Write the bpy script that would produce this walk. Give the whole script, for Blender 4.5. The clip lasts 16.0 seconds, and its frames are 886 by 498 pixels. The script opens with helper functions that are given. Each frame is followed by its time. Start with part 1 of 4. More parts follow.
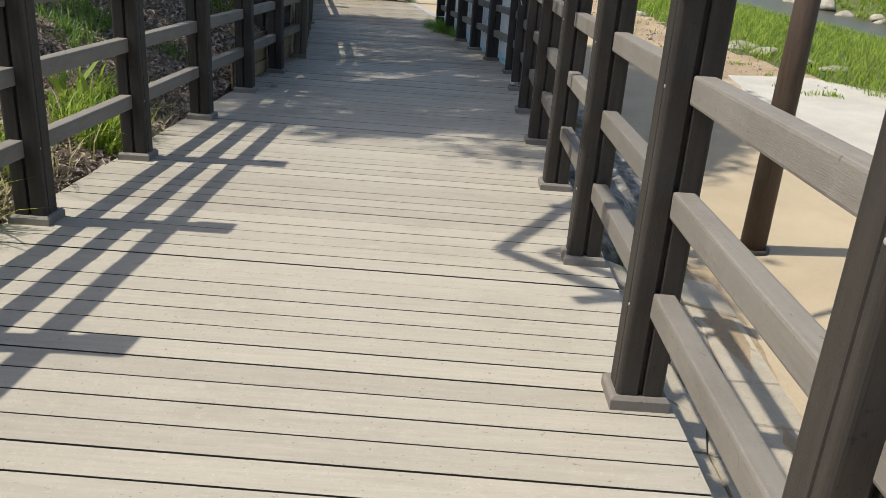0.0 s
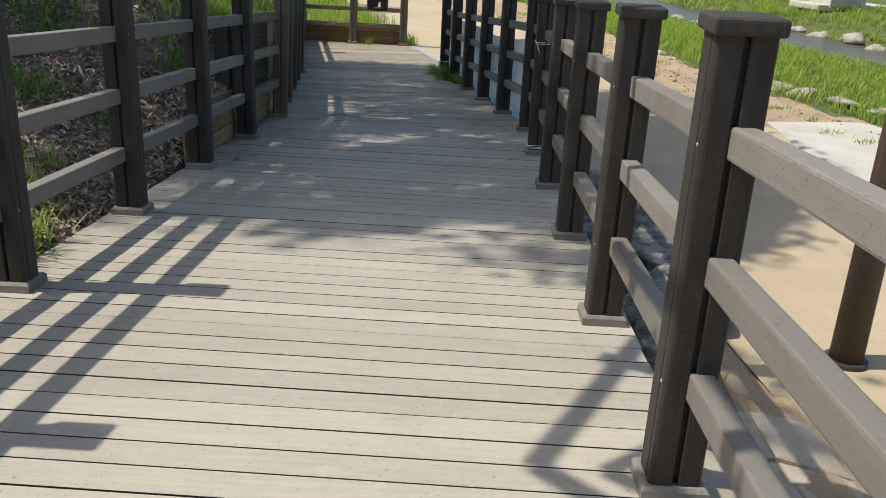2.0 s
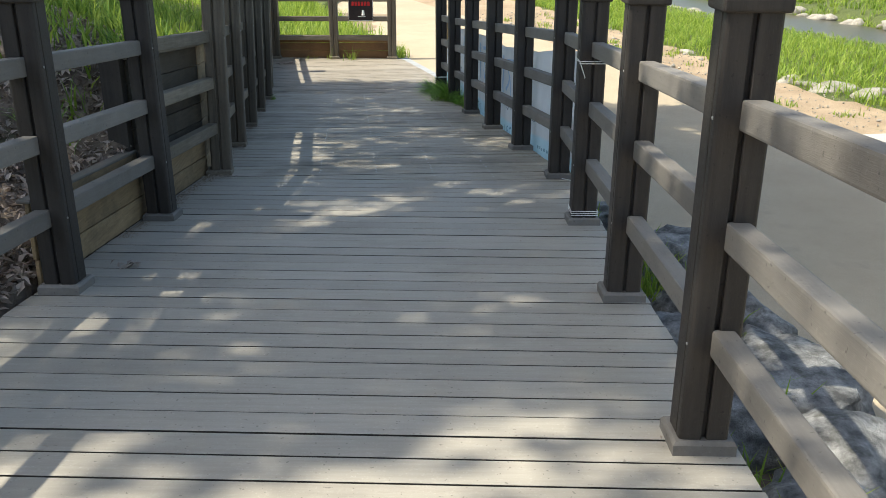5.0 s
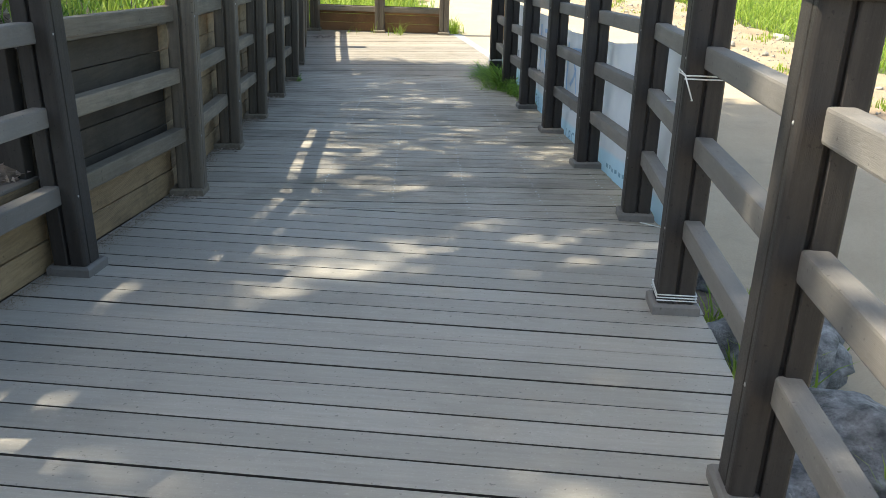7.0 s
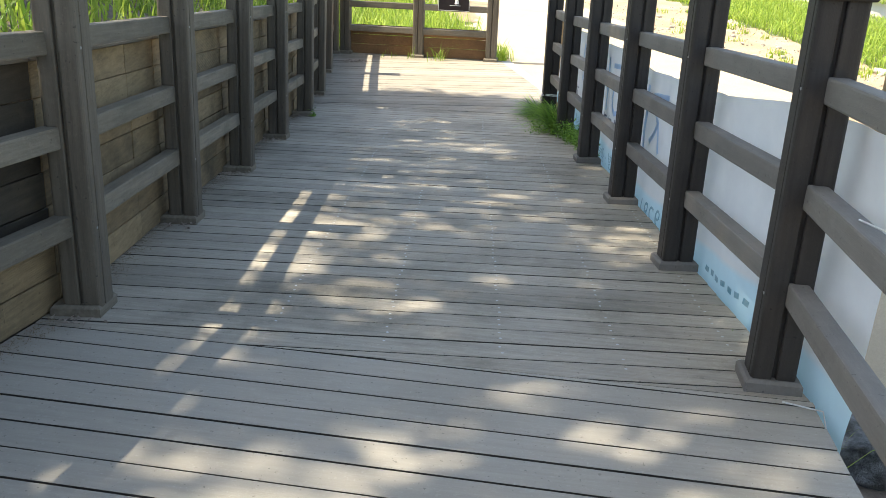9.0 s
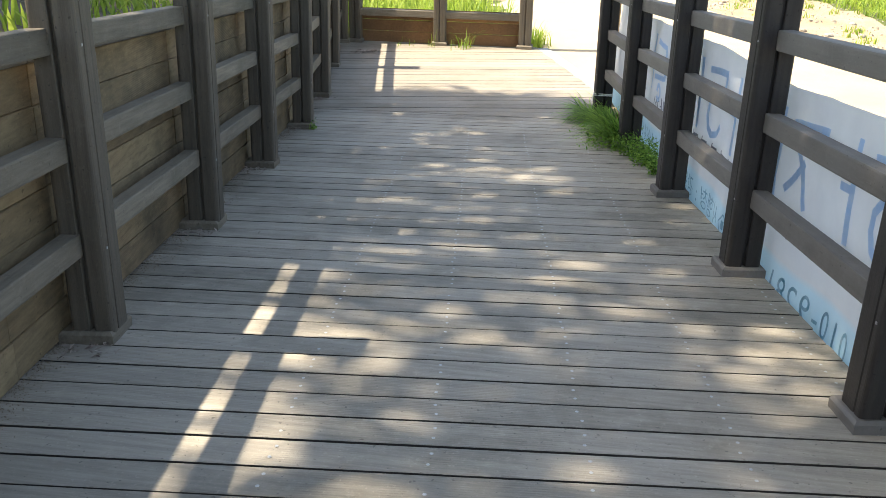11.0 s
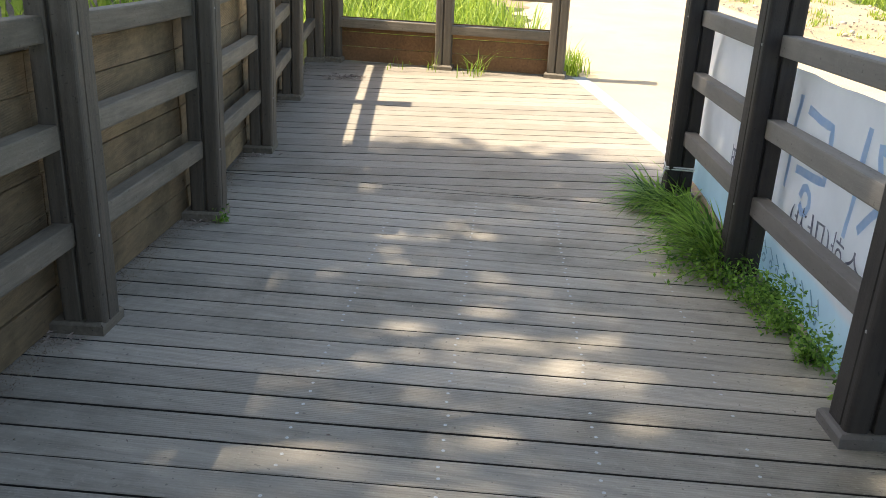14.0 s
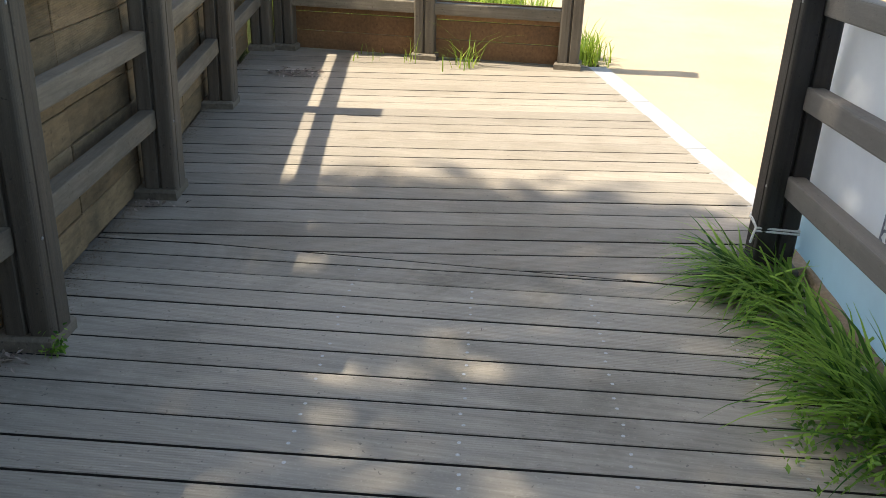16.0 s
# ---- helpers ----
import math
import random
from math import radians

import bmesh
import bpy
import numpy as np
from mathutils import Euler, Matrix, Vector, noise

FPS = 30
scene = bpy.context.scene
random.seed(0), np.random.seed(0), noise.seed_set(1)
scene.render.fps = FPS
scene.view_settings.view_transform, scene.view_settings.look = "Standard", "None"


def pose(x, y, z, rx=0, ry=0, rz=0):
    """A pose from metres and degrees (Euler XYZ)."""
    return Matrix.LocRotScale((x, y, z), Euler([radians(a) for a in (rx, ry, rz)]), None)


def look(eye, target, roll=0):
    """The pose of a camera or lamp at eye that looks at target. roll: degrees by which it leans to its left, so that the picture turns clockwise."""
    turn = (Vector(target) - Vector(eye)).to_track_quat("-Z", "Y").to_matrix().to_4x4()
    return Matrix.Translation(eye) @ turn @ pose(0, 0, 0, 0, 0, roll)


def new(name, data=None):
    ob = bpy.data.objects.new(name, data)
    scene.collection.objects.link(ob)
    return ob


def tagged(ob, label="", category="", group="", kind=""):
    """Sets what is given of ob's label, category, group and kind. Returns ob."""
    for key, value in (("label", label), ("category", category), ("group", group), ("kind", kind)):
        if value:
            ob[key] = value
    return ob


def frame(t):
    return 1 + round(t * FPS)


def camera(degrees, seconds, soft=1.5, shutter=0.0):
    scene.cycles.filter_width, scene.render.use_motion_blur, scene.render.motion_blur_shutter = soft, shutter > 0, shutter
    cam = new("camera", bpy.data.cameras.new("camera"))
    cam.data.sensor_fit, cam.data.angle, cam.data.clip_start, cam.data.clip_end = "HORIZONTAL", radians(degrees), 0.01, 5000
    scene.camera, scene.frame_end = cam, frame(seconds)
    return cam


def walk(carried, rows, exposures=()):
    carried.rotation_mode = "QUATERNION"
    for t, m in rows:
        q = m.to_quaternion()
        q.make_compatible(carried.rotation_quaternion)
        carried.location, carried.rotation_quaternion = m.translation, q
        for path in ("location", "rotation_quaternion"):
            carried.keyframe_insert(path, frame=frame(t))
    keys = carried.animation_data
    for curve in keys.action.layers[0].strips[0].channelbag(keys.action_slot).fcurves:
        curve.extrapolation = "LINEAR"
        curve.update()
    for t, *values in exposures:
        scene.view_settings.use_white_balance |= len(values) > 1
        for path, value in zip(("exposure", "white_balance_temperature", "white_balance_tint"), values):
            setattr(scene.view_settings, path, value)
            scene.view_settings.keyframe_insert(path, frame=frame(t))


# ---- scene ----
cam = camera(53.6, 16.0, soft=0.55)
PATH = [
    (0, (0.205, -0.118, 1.458), (0.216, 1.72, 0.669), 4.2),
    (0.5, (0.217, 0.36, 1.422), (0.142, 2.188, 0.616), 2.4),
    (1, (0.256, 0.812, 1.397), (0.171, 2.64, 0.59), 3.7),
    (1.5, (0.239, 1.246, 1.377), (0.211, 3.085, 0.592), 3.1),
    (2, (0.222, 1.666, 1.33), (0.204, 3.533, 0.615), 2.9),
    (2.5, (0.169, 2.11, 1.283), (0.121, 3.972, 0.553), 2.3),
    (3, (0.159, 2.567, 1.269), (0.141, 4.418, 0.512), 0.8),
    (3.5, (0.176, 3.029, 1.214), (0.144, 4.893, 0.489), 2.7),
    (4, (0.145, 3.46, 1.181), (0.137, 5.321, 0.45), 2.4),
    (4.5, (0.145, 3.914, 1.136), (0.144, 5.787, 0.435), 0.9),
    (7, (0.245, 6.208, 0.963), (0.093, 8.046, 0.19), 1.3),
    (7.5, (0.273, 6.705, 0.918), (0.086, 8.548, 0.167), 4.0),
    (8, (0.237, 7.187, 0.863), (0.025, 9.024, 0.099), 2.9),
    (8.5, (0.214, 7.707, 0.811), (-0.027, 9.552, 0.078), 2.4),
    (11, (-0.214, 10.027, 0.637), (-0.516, 11.838, -0.156), 0.7),
    (11.5, (-0.29, 10.516, 0.618), (-0.59, 12.343, -0.14), 3.0),
    (12, (-0.396, 11.006, 0.589), (-0.717, 12.815, -0.201), 1.4),
    (12.5, (-0.461, 11.487, 0.521), (-0.781, 13.29, -0.282), 0.3),
    (13, (-0.505, 11.933, 0.479), (-0.824, 13.737, -0.325), 0.2),
    (13.5, (-0.529, 12.433, 0.444), (-0.849, 14.229, -0.377), -0.6),
    (14, (-0.575, 12.923, 0.384), (-0.903, 14.726, -0.417), 2.1),
    (14.5, (-0.683, 13.439, 0.33), (-1.009, 15.232, -0.496), 0.3),
    (15, (-0.73, 13.909, 0.251), (-1.064, 15.694, -0.587), 0.3),
    (15.5, (-0.815, 14.345, 0.202), (-1.166, 16.115, -0.661), 1.9),
    (16, (-0.882, 14.789, 0.186), (-1.181, 16.563, -0.687), 1.7),
]
EXPOSURES = [(0, 0.30, 6450, 6), (1.5, 0.30, 6450, 6), (2.5, 0.38, 6450, 5), (3.5, 0.56, 6500, 4), (4.5, 0.80, 6500, 3), (7, 1.38, 6650, 3), (8.5, 1.62, 6850, 4), (11, 1.66, 7050, 7), (13, 1.54, 7150, 8), (14.5, 1.50, 7150, 8), (16, 1.28, 7000, 7)]
walk(cam, [(t, look(eye, target, roll)) for t, eye, target, roll in PATH], EXPOSURES)

# ---- world, sun ----
SUN_X, SUN_Y = 0.615, 0.06
SUN_WAY = Vector((SUN_X, SUN_Y, -1.0)).normalized()
world = bpy.data.worlds.new("world")
scene.world = world
world.use_nodes = True
wn = world.node_tree
sky = wn.nodes.new("ShaderNodeTexSky")
sky.sky_type, sky.sun_disc = "NISHITA", False
sky.dust_density, sky.ozone_density = 2.2, 1.0
sky.sun_elevation, sky.sun_rotation = radians(58.3), radians(-95.6)
wn.links.new(sky.outputs[0], wn.nodes["Background"].inputs[0])
wn.nodes["Background"].inputs[1].default_value = 0.125
sun = new("sun", bpy.data.lights.new("sun", "SUN"))
sun.data.energy, sun.data.angle, sun.data.color = 4.0, radians(0.75), (1.0, 0.93, 0.83)
sun.rotation_euler = SUN_WAY.to_track_quat("-Z", "Y").to_euler()


# ---- helpers of this scene ----
def mesh_of(name, bm, mat=None):
    me = bpy.data.meshes.new(name)
    bm.to_mesh(me)
    bm.free()
    if mat:
        me.materials.append(mat)
    return me


def pydata(name, verts, faces, mat):
    me = bpy.data.meshes.new(name)
    me.from_pydata([tuple(v) for v in verts], [], [tuple(f) for f in faces])
    me.materials.append(mat)
    me.update()
    return me


def part(name, bm, mat, parent, label=""):
    ob = new(name, mesh_of(name, bm, mat))
    ob.parent = parent
    return tagged(ob, label)


def piece(name, me, parent, m=None, label=""):
    ob = new(name, me)
    ob.parent = parent
    if m is not None:
        ob.matrix_basis = m
    return tagged(ob, label)


def thing(name, label, category, group="", kind="", at=(0, 0, 0)):
    ob = new(name)
    ob.location = at
    return tagged(ob, label, category, group, kind)


def box(bm, sx, sy, sz, m=None, bevel=0.0, segments=1):
    r = bmesh.ops.create_cube(bm, size=1.0, matrix=(m or Matrix()) @ Matrix.Diagonal((sx, sy, sz, 1)))
    if bevel:
        vs = set(r["verts"])
        es = [e for e in bm.edges if e.verts[0] in vs and e.verts[1] in vs]
        bmesh.ops.bevel(bm, geom=es, offset=bevel, segments=segments, profile=0.6, affect="EDGES")
    return bm


def prism(bm, poly, z0, z1):
    lo = [bm.verts.new((x, y, z0)) for x, y in poly]
    hi = [bm.verts.new((x, y, z1)) for x, y in poly]
    n = len(poly)
    bm.faces.new(lo[::-1])
    bm.faces.new(hi)
    for i in range(n):
        bm.faces.new((lo[i], lo[(i + 1) % n], hi[(i + 1) % n], hi[i]))


def smooth(ob):
    for p in ob.data.polygons:
        p.use_smooth = True
    return ob


# ---- materials ----
def nodes(name, rough=0.7, metal=0.0):
    mat = bpy.data.materials.new(name)
    mat.use_nodes = True
    nt = mat.node_tree
    b = nt.nodes["Principled BSDF"]
    b.inputs["Roughness"].default_value, b.inputs["Metallic"].default_value = rough, metal
    b.inputs["Specular IOR Level"].default_value = 0.35
    return mat, nt, b


def add(nt, kind, **vals):
    n = nt.nodes.new(kind)
    for k, v in vals.items():
        n.inputs[k.replace("_", " ")].default_value = v
    return n


def coord(nt, scale=(1, 1, 1), turn=0.0, which="pos"):
    m = nt.nodes.new("ShaderNodeMapping")
    m.inputs["Scale"].default_value = scale
    m.inputs["Rotation"].default_value = (0, 0, radians(turn))
    if which == "pos":
        nt.links.new(nt.nodes.new("ShaderNodeNewGeometry").outputs["Position"], m.inputs[0])
    else:
        nt.links.new(nt.nodes.new("ShaderNodeTexCoord").outputs["Object"], m.inputs[0])
    return m.outputs[0]


def noise_tex(nt, vec, scale, detail=4, rough=0.6):
    n = add(nt, "ShaderNodeTexNoise", Scale=scale, Detail=detail, Roughness=rough)
    nt.links.new(vec, n.inputs["Vector"])
    return n.outputs["Fac"]


def ramp(nt, fac, stops):
    r = nt.nodes.new("ShaderNodeValToRGB")
    el = r.color_ramp.elements
    while len(el) < len(stops):
        el.new(0.5)
    for e, (p, c) in zip(el, stops):
        e.position, e.color = p, (*c, 1) if len(c) == 3 else c
    nt.links.new(fac, r.inputs[0])
    return r.outputs[0]


def mixc(nt, fac, a, b, mode="MIX"):
    m = nt.nodes.new("ShaderNodeMix")
    m.data_type, m.blend_type = "RGBA", mode
    for s, v in ((0, fac), (6, a), (7, b)):
        if isinstance(v, (int, float)):
            m.inputs[s].default_value = v
        elif isinstance(v, tuple):
            m.inputs[s].default_value = (*v, 1)
        else:
            nt.links.new(v, m.inputs[s])
    return m.outputs[2]


def bump(nt, b, height, strength=0.3, dist=0.01):
    n = add(nt, "ShaderNodeBump", Strength=strength, Distance=dist)
    nt.links.new(height, n.inputs["Height"])
    nt.links.new(n.outputs[0], b.inputs["Normal"])


def math_node(nt, op, a, b):
    n = nt.nodes.new("ShaderNodeMath")
    n.operation = op
    for s, v in ((0, a), (1, b)):
        if isinstance(v, (int, float)):
            n.inputs[s].default_value = v
        else:
            nt.links.new(v, n.inputs[s])
    return n.outputs[0]


def composite(name, light, dark, turn=0.0, ribs=0.0, rough=0.62, spread=0.22, dirt=(0.10, 0.085, 0.065), dirt_amount=0.5, along=(0.6, 9, 9), which="pos", z_ribs=0.0):
    """Wood-plastic composite: streaks along the board, worn patches, fine ribs."""
    mat, nt, b = nodes(name, rough)
    v = coord(nt, along, turn, which)
    streak = noise_tex(nt, v, 5.0, 5, 0.65)
    col = ramp(nt, streak, [(0.3, dark), (0.7, light)])
    v2 = coord(nt, (1, 1, 1), 0, "pos")
    stain = noise_tex(nt, v2, 1.7, 6, 0.62)
    st = ramp(nt, stain, [(0.50, (0, 0, 0)), (0.72, (dirt_amount,) * 3)])
    col = mixc(nt, st, col, dirt)
    scuff = noise_tex(nt, v2, 14, 5, 0.75)
    col = mixc(nt, ramp(nt, scuff, [(0.56, (0, 0, 0)), (0.70, (0.28,) * 3)]), col, tuple(min(1, c * 1.25) for c in light))
    speck = noise_tex(nt, v2, 90, 2, 0.5)
    col = mixc(nt, ramp(nt, speck, [(0.62, (0, 0, 0)), (0.75, (0.25,) * 3)]), col, tuple(min(1, c * 1.5) for c in light))
    dots = noise_tex(nt, v2, 60, 2, 0.5)
    col = mixc(nt, ramp(nt, dots, [(0.69, (0, 0, 0)), (0.72, (0.6,) * 3)]), col, tuple(c * 0.4 for c in dark))
    scratch = noise_tex(nt, coord(nt, tuple(a * 3 for a in along), turn, which), 16, 3, 0.6)
    col = mixc(nt, ramp(nt, scratch, [(0.62, (0, 0, 0)), (0.68, (0.22,) * 3)]), col, tuple(min(1, c * 1.45) for c in light))
    info = nt.nodes.new("ShaderNodeObjectInfo")
    vary = math_node(nt, "ADD", math_node(nt, "MULTIPLY", info.outputs["Random"], spread), 1 - spread / 2)
    comb = nt.nodes.new("ShaderNodeCombineColor")
    for i in range(3):
        nt.links.new(vary, comb.inputs[i])
    col = mixc(nt, 1.0, col, comb.outputs[0], "MULTIPLY")
    nt.links.new(col, b.inputs["Base Color"])
    h = noise_tex(nt, v, 40, 3, 0.6)
    if ribs:
        w = add(nt, "ShaderNodeTexWave", Scale=ribs, Distortion=0.4, Detail=1.0)
        w.bands_direction = "Y"
        nt.links.new(coord(nt, (1, 1, 1), turn), w.inputs["Vector"])
        h = math_node(nt, "ADD", math_node(nt, "MULTIPLY", h, 0.5), math_node(nt, "MULTIPLY", math_node(nt, "MULTIPLY", w.outputs["Fac"], 0.6), ramp(nt, noise_tex(nt, v2, 0.9, 3), [(0.42, (0.12,) * 3), (0.62, (1, 1, 1))])))
    if z_ribs:
        w = add(nt, "ShaderNodeTexWave", Scale=z_ribs, Distortion=0.3, Detail=1.0)
        w.bands_direction = "Z"
        nt.links.new(coord(nt), w.inputs["Vector"])
        patchy = ramp(nt, noise_tex(nt, v2, 1.1, 2), [(0.48, (0, 0, 0)), (0.56, (1, 1, 1))])
        h = math_node(nt, "ADD", math_node(nt, "MULTIPLY", h, 0.5), math_node(nt, "MULTIPLY", math_node(nt, "MULTIPLY", w.outputs["Fac"], 0.8), patchy))
    bump(nt, b, h, 0.6 if ribs or z_ribs else 0.35, 0.003)
    nt.links.new(ramp(nt, stain, [(0.3, (rough - 0.1,) * 3), (0.7, (rough + 0.15,) * 3)]), b.inputs["Roughness"])
    return mat


def earth(name, stops, scale=2.0, fine=60, rough=0.9, bump_d=0.02, second=None):
    mat, nt, b = nodes(name, rough)
    v = coord(nt)
    big = noise_tex(nt, v, scale, 6, 0.6)
    col = ramp(nt, big, stops)
    grain = noise_tex(nt, v, fine, 4, 0.7)
    col = mixc(nt, 0.5, col, ramp(nt, grain, [(0.3, (0.55, 0.55, 0.55)), (0.7, (1.25, 1.25, 1.25))]), "MULTIPLY")
    if second:
        patch = noise_tex(nt, v, second[0], 5, 0.65)
        col = mixc(nt, ramp(nt, patch, [(second[1], (0, 0, 0)), (second[1] + 0.12, (second[3],) * 3)]), col, second[2])
    nt.links.new(col, b.inputs["Base Color"])
    bump(nt, b, math_node(nt, "ADD", grain, big), 0.6, bump_d)
    return mat


def leafy(name, a, c, through_amount=0.45):
    mat, nt, b = nodes(name, 0.55)
    info = nt.nodes.new("ShaderNodeNewGeometry")
    col = ramp(nt, info.outputs["Random Per Island"], [(0.0, a), (1.0, c)])
    nt.links.new(col, b.inputs["Base Color"])
    t = nt.nodes.new("ShaderNodeBsdfTranslucent")
    nt.links.new(col, t.inputs[0])
    m = nt.nodes.new("ShaderNodeMixShader")
    m.inputs[0].default_value = through_amount
    nt.links.new(b.outputs[0], m.inputs[1])
    nt.links.new(t.outputs[0], m.inputs[2])
    nt.links.new(m.outputs[0], nt.nodes["Material Output"].inputs[0])
    return mat


def plain(name, col, rough=0.6, metal=0.0, vary=0.25, scale=25):
    mat, nt, b = nodes(name, rough, metal)
    n = noise_tex(nt, coord(nt), scale, 4, 0.6)
    nt.links.new(ramp(nt, n, [(0.3, tuple(c * (1 - vary) for c in col)), (0.7, tuple(min(1, c * (1 + vary)) for c in col))]), b.inputs["Base Color"])
    bump(nt, b, n, 0.2, 0.003)
    return mat


DECK_UPPER = composite("deck_upper", (0.41, 0.368, 0.307), (0.35, 0.314, 0.26), 0, 0, dirt=(0.27, 0.24, 0.20), dirt_amount=0.4, spread=0.16)
DECK_LOWER = composite("deck_lower", (0.43, 0.377, 0.302), (0.28, 0.246, 0.198), -6.8, 28, dirt=(0.125, 0.112, 0.085), dirt_amount=0.65, spread=0.30)
DECK_END = composite("deck_end", (0.34, 0.295, 0.235), (0.25, 0.215, 0.17), -11, 28, dirt=(0.18, 0.15, 0.11), dirt_amount=0.5, spread=0.25)
POST = composite("post_brown", (0.047, 0.039, 0.033), (0.027, 0.0225, 0.019), 0, 0, rough=0.62, spread=0.25, dirt=(0.10, 0.088, 0.074), dirt_amount=0.35, along=(9, 9, 0.5), which="obj")
RAIL = composite("rail_brown", (0.212, 0.191, 0.167), (0.176, 0.157, 0.136), 0, 0, rough=0.66, spread=0.3, dirt=(0.10, 0.085, 0.07), dirt_amount=0.4, along=(9, 0.6, 9), which="obj")
# lighter tan rail and post copies: light from the path side put into colour
RAIL_LIT = composite("rail_lit", (0.25, 0.208, 0.152), (0.145, 0.118, 0.085), 0, 0, rough=0.72, spread=0.35, dirt=(0.10, 0.09, 0.06), dirt_amount=0.5, along=(9, 0.6, 9), which="obj")
POST_LIT = composite("post_lit", (0.155, 0.126, 0.092), (0.085, 0.068, 0.050), 0, 0, rough=0.7, spread=0.3, dirt=(0.15, 0.13, 0.095), dirt_amount=0.4, along=(9, 9, 0.5), which="obj")
CLAD = composite("cladding_brown", (0.34, 0.238, 0.128), (0.20, 0.140, 0.076), 0, 0, rough=0.78, spread=0.55, dirt=(0.055, 0.048, 0.032), dirt_amount=0.75, along=(9, 0.9, 9), z_ribs=34)
CLAD_DARK = composite("cladding_dark_brown", (0.085, 0.066, 0.045), (0.050, 0.039, 0.027), 0, 0, rough=0.7, spread=0.4, dirt=(0.035, 0.03, 0.022), dirt_amount=0.6, along=(9, 0.9, 9))
CLAD_END = composite("cladding_red_brown", (0.27, 0.145, 0.065), (0.17, 0.090, 0.042), 90, 0, rough=0.75, spread=0.35, dirt=(0.07, 0.05, 0.03), dirt_amount=0.6, along=(9, 0.9, 9))
# board sides: grime, with the open joint's shade put into the dark colour
GRIME_SHADE = earth("joint_grime_shade", [(0.3, (0.030, 0.026, 0.021)), (0.7, (0.065, 0.056, 0.045))], 9, 80, 0.95, 0.003)
FASCIA = composite("fascia", (0.16, 0.13, 0.10), (0.10, 0.08, 0.06), 0, 0)
CONCRETE = earth("path_concrete", [(0.3, (0.40, 0.318, 0.212)), (0.7, (0.48, 0.388, 0.265))], 0.9, 130, 0.85, 0.004, (3.0, 0.58, (0.33, 0.27, 0.19), 0.4))
PAD = earth("pad_concrete", [(0.3, (0.42, 0.39, 0.335)), (0.7, (0.55, 0.515, 0.45))], 1.2, 120, 0.85, 0.004, (2.2, 0.6, (0.40, 0.37, 0.32), 0.5))
GROUND = earth("ground_earth", [(0.3, (0.30, 0.215, 0.135)), (0.7, (0.46, 0.345, 0.225))], 1.1, 45, 0.95, 0.03, (2.5, 0.60, (0.17, 0.16, 0.06), 0.6))
LITTER_SOIL = earth("litter_soil", [(0.3, (0.12, 0.09, 0.068)), (0.7, (0.27, 0.21, 0.16))], 3.0, 38, 0.95, 0.04, (1.2, 0.58, (0.07, 0.085, 0.025), 0.6))
TURF = earth("turf_soil", [(0.3, (0.07, 0.09, 0.025)), (0.7, (0.13, 0.15, 0.045))], 2.0, 50, 0.95, 0.04)
GRANITE = earth("kerb_granite", [(0.3, (0.31, 0.315, 0.32)), (0.7, (0.42, 0.425, 0.43))], 3.0, 260, 0.8, 0.003)
FLAG = earth("flagstone", [(0.3, (0.33, 0.285, 0.22)), (0.7, (0.50, 0.435, 0.34))], 2.5, 90, 0.85, 0.006, (5.0, 0.55, (0.20, 0.19, 0.17), 0.5))
ROCK = earth("boulder", [(0.35, (0.085, 0.083, 0.08)), (0.65, (0.36, 0.35, 0.335))], 9, 55, 0.8, 0.05, (5.0, 0.54, (0.09, 0.085, 0.07), 0.8))
PALE_ROCK = earth("pale_rock", [(0.3, (0.24, 0.21, 0.165)), (0.7, (0.46, 0.42, 0.355))], 5, 40, 0.85, 0.02)
LEAF = leafy("tree_leaf", (0.06, 0.11, 0.025), (0.11, 0.175, 0.045), 0.42)
GRASS = leafy("grass_blade", (0.15, 0.26, 0.03), (0.42, 0.50, 0.08), 0.5)
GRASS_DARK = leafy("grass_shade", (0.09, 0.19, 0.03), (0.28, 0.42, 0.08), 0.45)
STRAW = leafy("dry_grass", (0.32, 0.27, 0.13), (0.48, 0.42, 0.24), 0.35)
DEADLEAF = leafy("dead_leaf", (0.13, 0.095, 0.075), (0.58, 0.48, 0.40), 0.15)
BARK = earth("bark", [(0.3, (0.07, 0.05, 0.035)), (0.7, (0.15, 0.115, 0.085))], 8, 60, 0.9, 0.02)
POLE_WOOD = composite("pole_wood", (0.085, 0.055, 0.036), (0.045, 0.031, 0.022), 0, 0, rough=0.5, along=(9, 9, 0.6), spread=0.1)
SCREW = plain("screw_steel", (0.55, 0.55, 0.53), 0.4, 0.7, 0.2, 200)
PLUG = plain("plug_grey", (0.33, 0.32, 0.30), 0.5)
TUFT = leafy("tuft_grass", (0.035, 0.12, 0.014), (0.34, 0.55, 0.09), 0.45)
WHITE = plain("white_plastic", (0.72, 0.70, 0.66), 0.5)
SOIL = plain("dry_soil", (0.27, 0.21, 0.145), 0.95, 0, 0.3, 60)
CORD = plain("white_cord", (0.75, 0.74, 0.70), 0.8, 0, 0.2, 300)
BLACK = plain("sign_black", (0.03, 0.022, 0.022), 0.35)
RED = plain("sign_red", (0.45, 0.02, 0.02), 0.4)
STAKE = plain("raw_timber", (0.45, 0.31, 0.17), 0.8, 0, 0.3, 18)
FRAME_STEEL = plain("frame_steel", (0.06, 0.055, 0.05), 0.5, 0.4)


